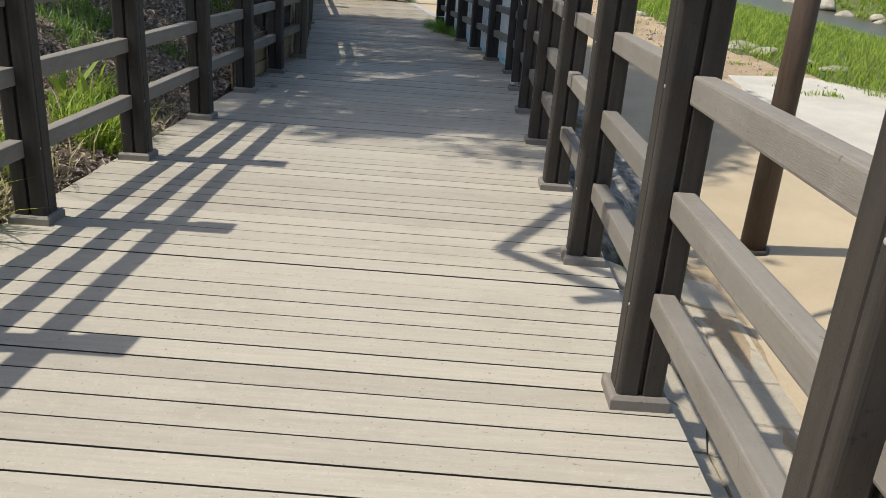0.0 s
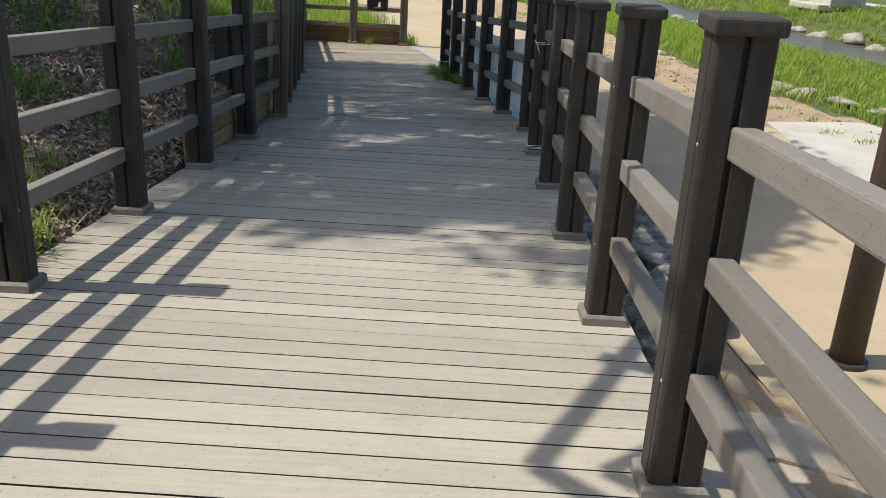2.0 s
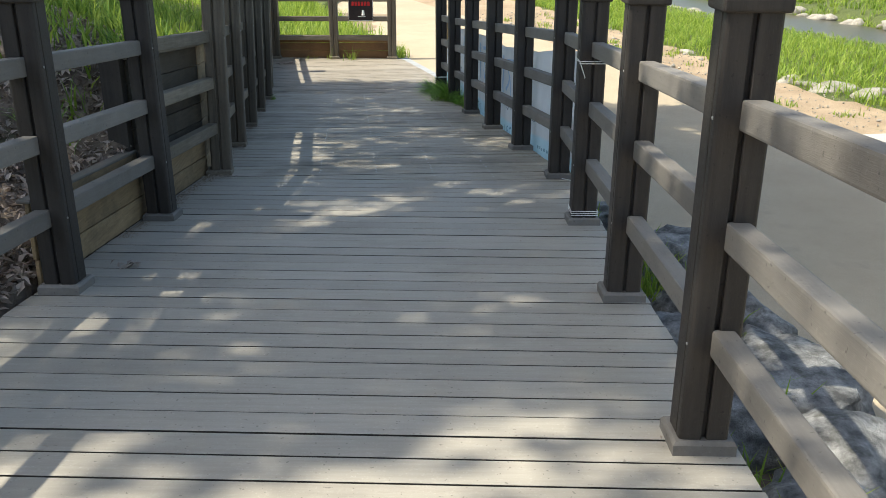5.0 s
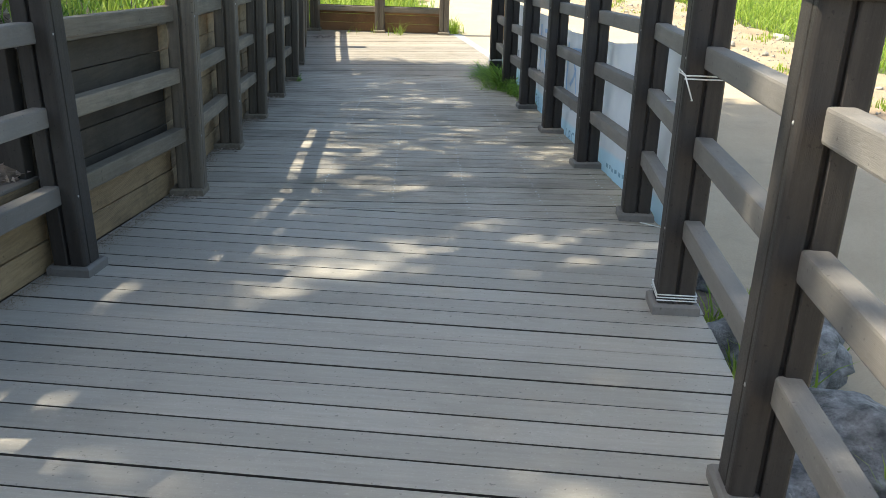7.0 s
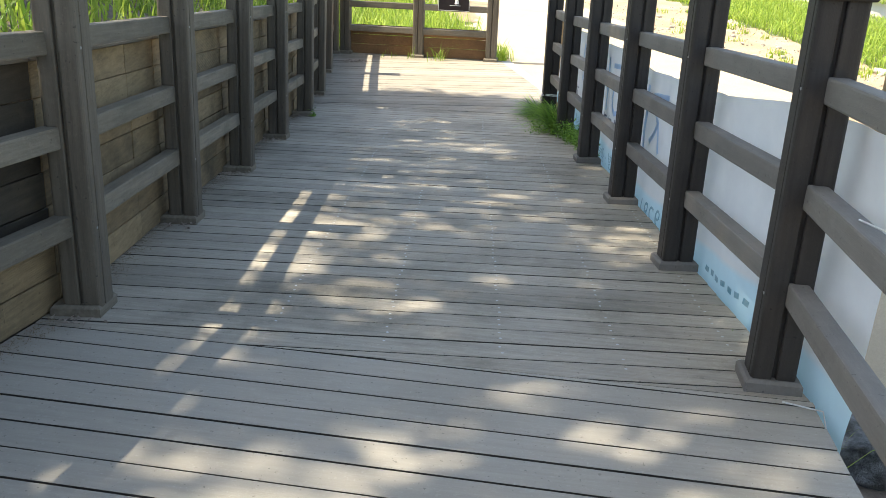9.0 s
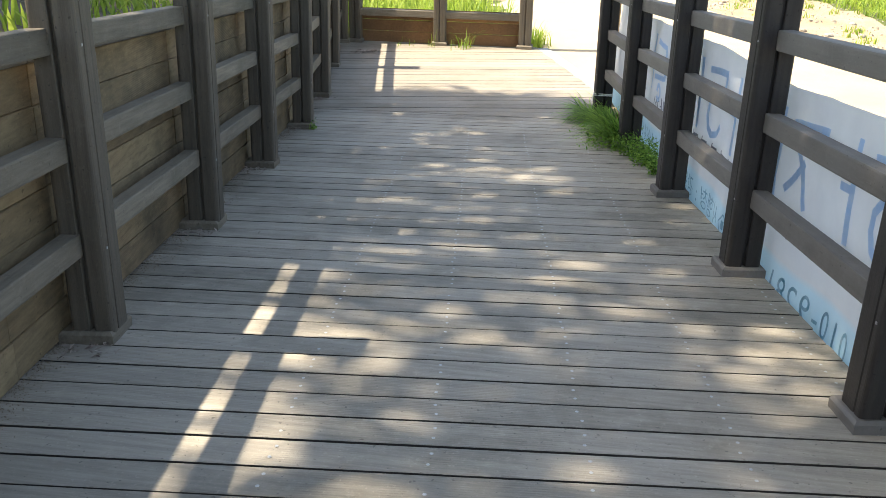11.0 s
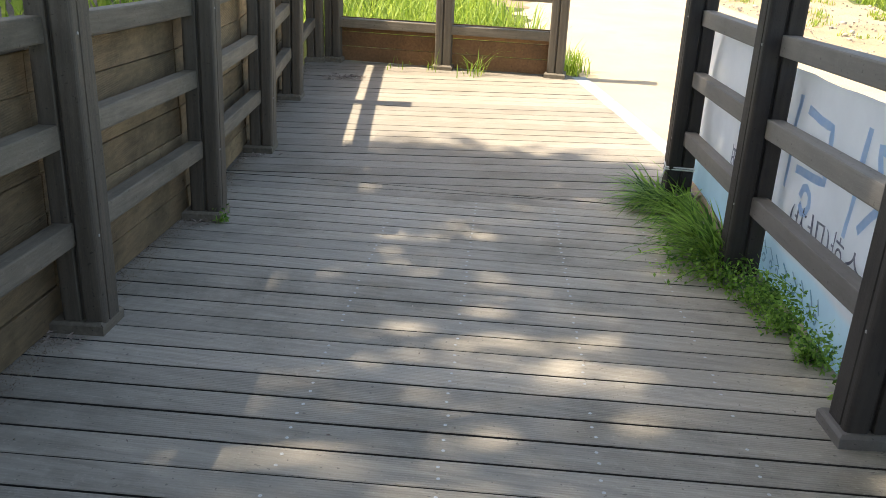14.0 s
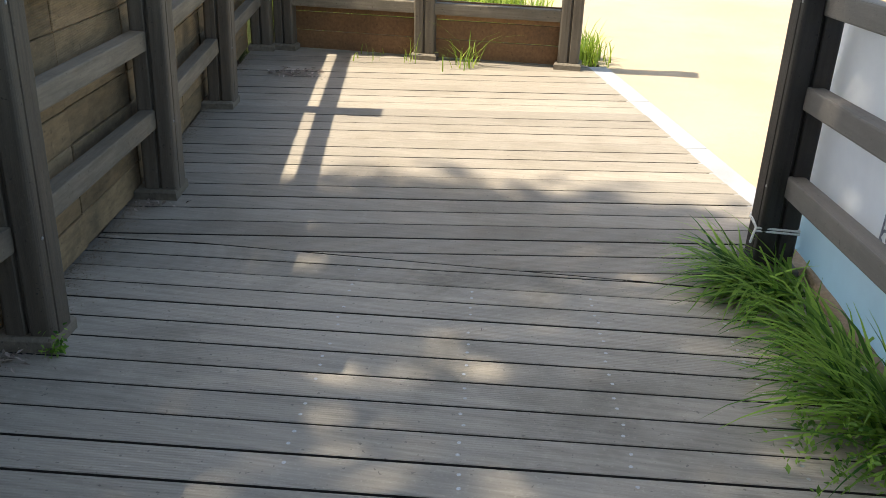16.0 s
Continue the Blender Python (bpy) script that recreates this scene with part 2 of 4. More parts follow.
def banner_cloth():
    mat, nt, b = nodes("banner_cloth", 0.6)
    z = nt.nodes.new("ShaderNodeSeparateXYZ")
    tc = nt.nodes.new("ShaderNodeUVMap")
    nt.links.new(tc.outputs[0], z.inputs[0])
    col = ramp(nt, z.outputs[1], [(0.0, (0.50, 0.74, 0.84)), (0.20, (0.62, 0.80, 0.88)), (0.235, (0.78, 0.78, 0.79)), (1.0, (0.80, 0.80, 0.81))])
    smudge = noise_tex(nt, coord(nt), 6, 5)
    col = mixc(nt, 0.4, col, ramp(nt, smudge, [(0.3, (0.8, 0.8, 0.82)), (0.7, (1, 1, 1))]), "MULTIPLY")
    nt.links.new(col, b.inputs["Base Color"])
    t = nt.nodes.new("ShaderNodeBsdfTranslucent")
    nt.links.new(col, t.inputs[0])
    m = nt.nodes.new("ShaderNodeMixShader")
    m.inputs[0].default_value = 0.4
    nt.links.new(b.outputs[0], m.inputs[1])
    nt.links.new(t.outputs[0], m.inputs[2])
    nt.links.new(m.outputs[0], nt.nodes["Material Output"].inputs[0])
    return mat


BANNER = banner_cloth()


def ink(name, col):
    """Printing ink on thin cloth: the daylight behind shines through it."""
    mat, nt, b = nodes(name, 0.6)
    c = mixc(nt, ramp(nt, noise_tex(nt, coord(nt), 22, 4), [(0.35, (0, 0, 0)), (0.7, (0.35,) * 3)]), col, (0.75, 0.75, 0.77))
    nt.links.new(c, b.inputs["Base Color"])
    t = nt.nodes.new("ShaderNodeBsdfTranslucent")
    nt.links.new(c, t.inputs[0])
    m = nt.nodes.new("ShaderNodeMixShader")
    m.inputs[0].default_value = 0.4
    nt.links.new(b.outputs[0], m.inputs[1])
    nt.links.new(t.outputs[0], m.inputs[2])
    nt.links.new(m.outputs[0], nt.nodes["Material Output"].inputs[0])
    return mat


INK = ink("ink_grey", (0.13, 0.13, 0.17))
INK_BLUE = ink("ink_blue", (0.40, 0.57, 0.79))
INK_TEAL = ink("ink_teal", (0.16, 0.36, 0.46))

water, wnt, wb = nodes("stream_water", 0.3)
wb.inputs["Base Color"].default_value = (0.075, 0.068, 0.045, 1)
wb.inputs["Specular IOR Level"].default_value = 0.2
bump(wnt, wb, noise_tex(wnt, coord(wnt, (1, 1, 1)), 7, 3), 0.25, 0.02)


# ---- plan ----
BEND_Y, FLAT_Y, FLAT_Z = 11.1, 17.95, -1.468
TURN_B = math.tan(radians(8.7))


def lerp(pts, y):
    if y <= pts[0][0]:
        return pts[0][1]
    for (a, u), (b, v) in zip(pts, pts[1:]):
        if y <= b:
            return u + (v - u) * (y - a) / (b - a)
    return pts[-1][1]


def deck_z(y):
    if y < BEND_Y:
        return -0.0777 * y
    if y < FLAT_Y:
        return -0.8625 - (y - BEND_Y) * (-FLAT_Z - 0.8625) / (FLAT_Y - BEND_Y)
    return FLAT_Z


def inner_left(y):
    if y < BEND_Y:
        return -1.745 + 0.0125 * (y - 4.08)
    return -1.657 - TURN_B * (y - BEND_Y) + lerp([(11.1, 0.0), (12.6, 0.0), (14.0, 0.01), (15.5, 0.023), (16.9, 0.04), (18.4, -0.02), (19.8, -0.11), (21.6, -0.17)], y)


def inner_right(y):
    return 0.830 + 0.0060 * (y - 2.4) if y < BEND_Y else 0.882 - TURN_B * (y - BEND_Y)


EDGE = 0.225


def edge_left(y):
    return inner_left(min(y, 21.6)) - EDGE


def edge_right(y):
    if y < 18.1:
        return inner_right(y) + EDGE
    return max(-0.05 - 0.334 * (y - 18.9), -0.95) if y > 18.9 else 0.06 - 0.1375 * (y - 18.1)


PATH_LEFT = [(-30, 2.7), (6, 2.45), (9, 2.05), (11, 1.75), (14, 1.2), (17, 0.5), (18.9, 0.10), (21.5, -0.79), (25, -2.0), (30, -3.7), (45, -9), (80, -22)]
PATH_RIGHT = [(-30, 6.6), (13, 5.9), (15, 4.9), (17.5, 3.55), (21, 3.1), (25.5, 1.75), (30, 0.2), (45, -5), (80, -17)]
GRASS_EDGE = [(-30, 11.0), (8, 8.8), (15.3, 6.9), (18.2, 5.8), (25.3, 4.25), (30, 3.2), (45, -1.0), (80, -12)]
RIVER = [(-30, 27.0), (12, 16.2), (22.5, 12.4), (25, 11.2), (30, 9.7), (45, 5.2), (80, -5)]
PATH_Z = -1.482


def hills(x, y, s=1.0):
    return noise.noise(Vector((x * s, y * s, 3.1)))


def foot_z(y):
    """The ground at the outer foot of the deck: low beside the upper ramp, a bank of rocks further down."""
    return lerp([(5.6, PATH_Z + 0.16), (6.8, deck_z(6.8) - 0.62), (30, deck_z(30) - 0.50)], y) if y < 6.8 else deck_z(y) - 0.62 + 0.12 * min(1, (y - 6.8) / 3)


def ground_z(x, y):
    xl, xr = edge_left(y), edge_right(y)
    if x < xl - 0.03:
        d = xl - x
        if y < 21.2:
            lip = lerp([(-30, -0.05), (7.6, -0.05), (8.6, 0.05), (9.75, 0.45), (10.1, 0.88), (21.2, 0.94)], y) + deck_z(y)
            steep = lerp([(0, 0.42), (10, 0.36), (16, 0.26), (21, 0.16)], y)
        else:
            lip, steep = -1.30, 0.12
        rise = steep * min(d, 9) + 0.05 * max(0, min(d - 9, 30))
        return lip + rise + min(d, 1.0) * (0.09 * hills(x, y, 1.1) + 0.05 * hills(x, y, 3.3))
    if x <= xr and y < 21.7:
        return min(deck_z(y) - 0.30, -0.35)
    if 18.4 < y < 21.7 and x <= lerp(PATH_LEFT, y):
        return PATH_Z - 0.06
    if x <= lerp(PATH_LEFT, y) - 0.05:
        return -1.42 + 0.04 * hills(x, y, 1.5)
    if x <= xr:
        return PATH_Z - 0.03
    pl, ge, rv = lerp(PATH_LEFT, y), lerp(GRASS_EDGE, y), lerp(RIVER, y)
    flat = PATH_Z - 0.03
    z = flat
    if x < pl and y < 18.5:
        k = min(1, (x - xr) / max(0.3, (pl - xr)))
        near = foot_z(y)
        z = near * (1 - k) + flat * k if near > flat else flat
        z += 0.05 * hills(x, y, 2.5) * (k < 0.95)
    elif x > lerp(PATH_RIGHT, y) + 0.1:
        z = flat + 0.02 + 0.04 * hills(x, y, 1.3) + 0.02 * hills(x, y, 5)
        d = abs(x - rv)
        if d < 2.2:
            z -= 0.58 * (1 - (d - 1.1) / 1.1) if d > 1.1 else 0.58
        elif x > rv:
            z += min(0.5, 0.08 * (d - 2.2))
    return z


# ---- ground: one sheet, its columns follow the edges of the deck ----
def build_ground():
    ys = [-400, -120, -50, -20, -10, -6] + [-4 + 0.3 * i for i in range(int(38 / 0.3))] + [35, 37, 40, 44, 50, 60, 80, 120, 200, 400]
    offs_l = [400, 150, 60, 35, 22, 16, 13, 11, 9.5] + [8.6 - 0.35 * i for i in range(24)] + [0.22, 0.10, 0.05]
    offs_r = [0.012, 0.1] + [0.35 + 0.3 * i for i in range(52)] + [16.5, 18, 20, 24, 30, 45, 70, 150, 400]
    verts, faces, kinds = [], [], []
    for y in ys:
        xl, xr = edge_left(y), edge_right(y)
        row = [xl - o for o in offs_l] + [xl - 0.02, xr - 0.02] + [xr + o for o in offs_r]
        for x in row:
            verts.append((x, y, ground_z(x, y)))
    n = len(offs_l) + 2 + len(offs_r)
    for j in range(len(ys) - 1):
        for i in range(n - 1):
            a = j * n + i
            faces.append((a, a + 1, a + n + 1, a + n))
            x, y = 0.5 * (verts[a][0] + verts[a + 1][0]), 0.5 * (ys[j] + ys[j + 1])
            if i < len(offs_l):
                kinds.append(1 if y < 21.2 else 2)
            else:
                rocky = 5.9 < y < 12.6 and edge_right(y) < x < edge_right(y) + 1.0
                kinds.append(1 if rocky else 2 if (x > lerp(GRASS_EDGE, y) or (y > 21.6 and x < lerp(PATH_LEFT, y))) else 0)
    me = pydata("ground", verts, faces, GROUND)
    me.materials.append(LITTER_SOIL)
    me.materials.append(TURF)
    me.polygons.foreach_set("material_index", kinds)
    me.polygons.foreach_set("use_smooth", [True] * len(faces))
    return tagged(new("ground", me), "earth bank with leaf litter, bare dirt and grassy stream side", "ground", kind="structure")


build_ground()


def ribbon(name, left, right, ys, z, mat, label, category, across=6):
    verts, faces = [], []
    for y in ys:
        a, b = left(y), right(y)
        for i in range(across + 1):
            verts.append((a + (b - a) * i / across, y, z(y) if callable(z) else z))
    for j in range(len(ys) - 1):
        for i in range(across):
            k = j * (across + 1) + i
            faces.append((k, k + 1, k + across + 2, k + across + 1))
    return tagged(new(name, pydata(name, verts, faces, mat)), label, category, kind="structure")


PYS = [-60, -30, -15] + [-8 + 0.5 * i for i in range(100)] + [45, 60, 80]
ribbon("path", lambda y: lerp(PATH_LEFT, y), lambda y: lerp(PATH_RIGHT, y), PYS, PATH_Z, CONCRETE, "pale ochre concrete riverside footpath in sun and tree shade", "path")
ribbon("water", lambda y: lerp(RIVER, y) - 1.75, lambda y: lerp(RIVER, y) + 1.75, [-30 + 2 * i for i in range(50)], -1.72, water, "shallow dark stream water between grassy banks", "water", 4)

# the pale concrete apron between path and grass
bm = bmesh.new()
prism(bm, [(5.0, 9.0), (8.3, 8.0), (8.1, 14.2), (6.6, 15.6), (5.05, 15.3), (4.9, 12.5)], PATH_Z - 0.10, PATH_Z + 0.012)
bmesh.ops.bevel(bm, geom=bm.edges[:], offset=0.008, segments=1, affect="EDGES")
tagged(new("pavement", mesh_of("pavement", bm, PAD)), "pale concrete apron slab beside the footpath", "pavement", kind="structure")


# ---- grass, leaves ----
def blades(name, spots, mat, label, category="grass", tall=0.3, wide=0.008, lean=0.5, seed=1, parent=None, kind="stuff"):
    """Curved tapering blades at the given (x, y, z, scale) spots."""
    rng = np.random.default_rng(seed)
    verts, faces = [], []
    for x, y, z, s in spots:
        a = rng.uniform(0, 2 * math.pi)
        h = tall * s * rng.uniform(0.6, 1.25)
        l = lean * rng.uniform(0.2, 1.3)
        w = wide * rng.uniform(0.7, 1.3)
        dx, dy = math.cos(a), math.sin(a)
        k = len(verts)
        for u, f in ((0, 1.0), (0.4, 0.9), (0.75, 0.6)):
            ox, oz = h * l * u * u, h * u * (1 - 0.28 * l * u)
            for sgn in (-1, 1):
                verts.append((x + dx * ox - dy * sgn * w * f, y + dy * ox + dx * sgn * w * f, z + oz))
        verts.append((x + dx * h * l * 1.05, y + dy * h * l * 1.05, z + h * (1 - 0.32 * l)))
        faces += [(k, k + 1, k + 3, k + 2), (k + 2, k + 3, k + 5, k + 4), (k + 4, k + 5, k + 6)]
    ob = new(name, pydata(name, verts, faces, mat))
    if parent:
        ob.parent = parent
        return ob
    return tagged(ob, label, category, kind=kind)


def scatter(n, y0, y1, left, right, seed, s0=0.6, s1=1.2, clump=0.0, sink=0.01):
    rng = np.random.default_rng(seed)
    out = []
    while len(out) < n:
        y = rng.uniform(y0, y1)
        x = rng.uniform(left(y), right(y))
        if clump and noise.noise(Vector((x * 1.6, y * 1.6, seed))) < clump:
            continue
        m = 6 if clump else 1
        for _ in range(m):
            px, py = x + rng.normal(0, 0.05) * (m > 1), y + rng.normal(0, 0.05) * (m > 1)
            out.append((px, py, ground_z(px, py) - sink, rng.uniform(s0, s1)))
    return out


blades("stream_grass", scatter(26000, 5, 36, lambda y: lerp(GRASS_EDGE, y), lambda y: lerp(RIVER, y) - 3.3, 11) + scatter(9000, 5, 36, lambda y: lerp(RIVER, y) - 3.5, lambda y: lerp(RIVER, y) - 1.5, 20, 0.25, 0.5), GRASS, "lush bright green grass along the near stream bank", tall=0.27, wide=0.009, lean=0.95, seed=2)
blades("far_bank_grass", scatter(12000, 16, 40, lambda y: lerp(RIVER, y) + 1.5, lambda y: lerp(RIVER, y) + 6.5, 12, clump=-0.12), GRASS, "bright green grass on the far stream bank", tall=0.3, wide=0.011, lean=0.9, seed=3)
blades("dirt_weeds", scatter(1300, 14, 30, lambda y: lerp(PATH_RIGHT, y) + 0.5, lambda y: lerp(GRASS_EDGE, y), 13, 0.3, 0.7, clump=0.30), GRASS, "low weeds on the bare dirt strip", tall=0.2, seed=4)
blades("meadow_grass", scatter(26000, 21.75, 42, lambda y: min(-6.5, lerp(PATH_LEFT, y) - 4.5), lambda y: lerp(PATH_LEFT, y) - 0.25, 14), GRASS, "tall sunlit green grass behind the end railing", tall=0.48, wide=0.009, lean=0.7, seed=5)
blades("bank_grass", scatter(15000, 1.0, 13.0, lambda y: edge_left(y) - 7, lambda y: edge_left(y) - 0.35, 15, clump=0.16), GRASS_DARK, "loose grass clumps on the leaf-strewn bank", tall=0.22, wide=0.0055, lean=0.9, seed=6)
blades("lip_grass", scatter(1500, 2.5, 7.3, lambda y: edge_left(y) - 0.6, lambda y: edge_left(y) - 0.03, 16, 0.6, 1.2, clump=0.22), GRASS, "sunlit green grass tufts beside the deck edge", tall=0.28, wide=0.007, lean=1.0, seed=7)
blades("straw", scatter(500, 2.5, 7.3, lambda y: edge_left(y) - 0.9, lambda y: edge_left(y) - 0.03, 17), STRAW, "dry straw among the grass at the deck edge", tall=0.3, wide=0.004, lean=1.2, seed=8)
blades("bank_top_grass", scatter(15000, 9.6, 24, lambda y: edge_left(y) - 6.5, lambda y: edge_left(y) - 0.15, 18), GRASS, "bright green grass on the bank above the timber cladding", tall=0.27, wide=0.009, lean=0.7, seed=9)
blades("boulder_grass", scatter(1500, 6.0, 12.5, lambda y: edge_right(y) + 0.05, lambda y: edge_right(y) + 0.8, 19, clump=0.12), GRASS, "fresh grass tufts between the boulders under the deck", tall=0.3, seed=10)


def litter(name, n, left, right, y0, y1, seed, size=0.045, lift=0.0, label=""):
    rng = np.random.default_rng(seed)
    verts, faces = [], []
    for _ in range(n):
        y = rng.uniform(y0, y1)
        x = rng.uniform(left(y), right(y))
        z = ground_z(x, y) + rng.uniform(0.0, 0.03) + lift
        m = Matrix.Translation((x, y, z)) @ Euler((rng.normal(0, 0.5), rng.normal(0, 0.5) - 0.3, rng.uniform(0, 6.3))).to_matrix().to_4x4()
        s = size * rng.uniform(0.5, 1.3)
        w = s * rng.uniform(0.3, 0.5)
        c = s * rng.uniform(0.1, 0.5)
        k = len(verts)
        verts += [m @ Vector(p) for p in ((-s, 0, 0), (0, -w, c), (s, 0, 0), (0, w, c))]
        faces += [(k, k + 1, k + 2), (k, k + 2, k + 3)]
    return tagged(new(name, pydata(name, verts, faces, DEADLEAF)), label, "dead leaves", kind="stuff")


litter("leaf_litter", 60000, lambda y: edge_left(y) - 4.2, lambda y: edge_left(y) - 0.02, 2.0, 11.5, 21, 0.036, label="deep brown dead leaves covering the bank")


# ---- trees that shade the deck ----
def limb(bm, pts, radii, sides=8):
    rings = []
    for i, p in enumerate(pts):
        d = (Vector(pts[min(i + 1, len(pts) - 1)]) - Vector(pts[max(i - 1, 0)])).normalized()
        q = d.to_track_quat("Z", "Y").to_matrix()
        rings.append([bm.verts.new(Vector(p) + q @ Vector((radii[i] * math.cos(2 * math.pi * k / sides), radii[i] * math.sin(2 * math.pi * k / sides), 0))) for k in range(sides)])
    for a, b in zip(rings, rings[1:]):
        for k in range(sides):
            bm.faces.new((a[k], a[(k + 1) % sides], b[(k + 1) % sides], b[k]))
    bm.faces.new(rings[-1])
    bm.faces.new(rings[0][::-1])


def tree(root, regions, seed, leaf=0.095):
    """A tree whose crown shades the given regions (x0, x1, y0, y1, clumps, gaps) of the ground."""
    rng = np.random.default_rng(seed)
    r = Vector((root[0], root[1], ground_z(*root) - 0.1))
    ob = thing("tree", "broad-leaved tree on the bank shading the deck", "tree", at=r)
    top = Vector((root[0] + 0.8, root[1] + 0.3, 6.4))
    bm = bmesh.new()
    mid = (r + top) / 2 + Vector((0.15, -0.1, 0))
    limb(bm, [r - r, mid - r, top - r], [0.22, 0.17, 0.12], 12)
    verts, faces, centres = [], [], []
    for x0, x1, y0, y1, clumps, gaps in regions:
        n = 0
        while n < clumps:
            xs, ys = rng.uniform(x0, x1), rng.uniform(y0, y1)
            if noise.noise(Vector((xs * 0.9, ys * 0.9, seed))) < gaps or (xs > 1.9 and ys < 7.2 + 1.7 * (xs - 1.2)) or (-2.0 < xs < -0.7 and 12.0 < ys < 16.6 and rng.random() < 0.42):
                continue
            k = rng.uniform(7.0, 11.5)
            centres.append(Vector((xs - SUN_X * k, ys - SUN_Y * k, k - 0.0777 * ys)))
            n += 1
    for i, c in enumerate(centres):
        if i % 11 == 0 and c.y > 7.2:
            a = top + (c - top) * 0.5 + Vector((0, 0, 0.3))
            limb(bm, [top - r, a - r, c - r], [0.06, 0.035, 0.01], 6)
        rad = rng.uniform(0.26, 0.56)
        for _ in range(int(rng.uniform(30, 56))):
            d = Vector(rng.normal(0, 1, 3))
            p = c + Vector((d.x * rad * 0.6, d.y * rad * 0.5, d.z * rad * 0.4))
            m = Matrix.Translation(p - r) @ Euler((rng.normal(0, 0.6), rng.normal(0, 0.6), rng.uniform(0, 6.3))).to_matrix().to_4x4()
            s = leaf * rng.uniform(0.7, 1.3)
            k = len(verts)
            verts += [m @ Vector(q) for q in ((-s, 0, 0), (-0.2 * s, -0.55 * s, 0.1 * s), (s, 0, 0), (-0.2 * s, 0.55 * s, 0.1 * s))]
            faces += [(k, k + 1, k + 2), (k, k + 2, k + 3)]
    part("trunk", bm, BARK, ob)
    piece("crown", pydata("crown", verts, faces, LEAF), ob)
    return ob


tree((-6.6, 8.0), [(-2.6, 1.5, 6.75, 11.2, 205, -0.22), (-5.5, -2.6, 6.75, 11.2, 62, -0.1), (1.4, 4.4, 9.2, 13.0, 260, -1), (0.2, 1.9, 5.8, 6.9, 5, -0.2)], 31)
tree((-9.2, 13.2), [(-6.0, 1.5, 11.0, 16.2, 370, -0.22), (-6.0, 1.5, 16.0, 18.75, 270, -0.4), (1.4, 4.2, 12.8, 17.0, 280, -1)], 33)

# ---- railings ----
POST_W, POST_D, POST_H = 0.16, 0.145, 1.40


def half_profile(sgn, groove):
    """One half of the post in plan: rounded outer corners, a slot towards the other half, a groove down its outer face."""
    w, d, c = POST_W / 2, POST_D / 2, 0.017
    pts = [(0.008, -d + 0.004), (0.012, -d), (w - c, -d)]
    pts += [(w - c + c * math.sin(a), -d + c - c * math.cos(a)) for a in (0.4, 0.8, 1.2)]
    pts += [(w, -d + c)]
    if groove:
        pts += [(w, -0.034), (w - 0.006, -0.031), (w - 0.006, -0.026), (w, -0.023)]
    pts += [(w, d - c)]
    pts += [(w - c + c * math.cos(a), d - c + c * math.sin(a)) for a in (0.4, 0.8, 1.2)]
    pts += [(w - c, d), (0.012, d), (0.008, d - 0.004)]
    return [(sgn * x, y) for x, y in pts][::int(sgn)]


def post_mesh(inward):
    bm = bmesh.new()
    for s in (1, -1):
        prism(bm, half_profile(s, s == inward), 0.0, POST_H)
    prism(bm, [(-0.02, -0.050), (0.02, -0.050), (0.02, 0.050), (-0.02, 0.050)], 0.0, POST_H - 0.002)
    return mesh_of("post", bm, POST)


POST_MES = {1: post_mesh(1), -1: post_mesh(-1)}

bm = bmesh.new()
box(bm, 0.190, 0.178, 0.046, pose(0, 0, POST_H + 0.012), 0.013, 3)
CAP_ME = mesh_of("cap", bm, POST)

bm = bmesh.new()
prism(bm, [(-0.102, -0.097), (0.102, -0.097), (0.102, 0.097), (-0.102, 0.097)], -0.004, 0.034)
lid = [bm.verts.new((x, y, z)) for z, k in ((0.034, 1.0), (0.046, 0.90)) for x, y in ((-0.102 * k, -0.097 * k), (0.102 * k, -0.097 * k), (0.102 * k, 0.097 * k), (-0.102 * k, 0.097 * k))]
bm.faces.new(lid[4:])
for k in range(4):
    bm.faces.new((lid[k], lid[(k + 1) % 4], lid[4 + (k + 1) % 4], lid[4 + k]))
BASE_ME = mesh_of("base", bm, RAIL)

bm = bmesh.new()
bmesh.ops.create_uvsphere(bm, u_segments=8, v_segments=5, radius=0.006, matrix=Matrix.Diagonal((0.5, 1, 1, 1)))
PLUG_ME = mesh_of("plug", bm, PLUG)

# the same shapes in the lightened colours, for the left and end railings
LIT_POST_MES = {k: me.copy() for k, me in POST_MES.items()}
LIT_CAP_ME, LIT_BASE_ME = CAP_ME.copy(), BASE_ME.copy()
for me, mat in ((LIT_POST_MES[1], POST_LIT), (LIT_POST_MES[-1], POST_LIT), (LIT_CAP_ME, POST_LIT), (LIT_BASE_ME, RAIL_LIT)):
    me.materials.clear()
    me.materials.append(mat)
RAIL_TOPS = (1.15, 0.79, 0.434)
RAIL_H, RAIL_W, RAIL_OUT = 0.088, 0.072, 0.024
_rails = {}


def rail_mesh(length, lit=False):
    key = (round(length, 2), lit)
    if key not in _rails:
        bm = bmesh.new()
        box(bm, RAIL_W, key[0], RAIL_H, None, 0.009, 2)
        _rails[key] = mesh_of("rail", bm, RAIL_LIT if lit else RAIL)
    return _rails[key]


def frame_between(a, b):
    """A pose half way between two places, with y along the line and z upright."""
    d = b - a
    y = d.normalized()
    x = y.cross(Vector((0, 0, 1))).normalized()
    z = x.cross(y)
    m = Matrix((x, y, z)).transposed().to_4x4()
    return Matrix.Translation((a + b) / 2) @ m, d.length


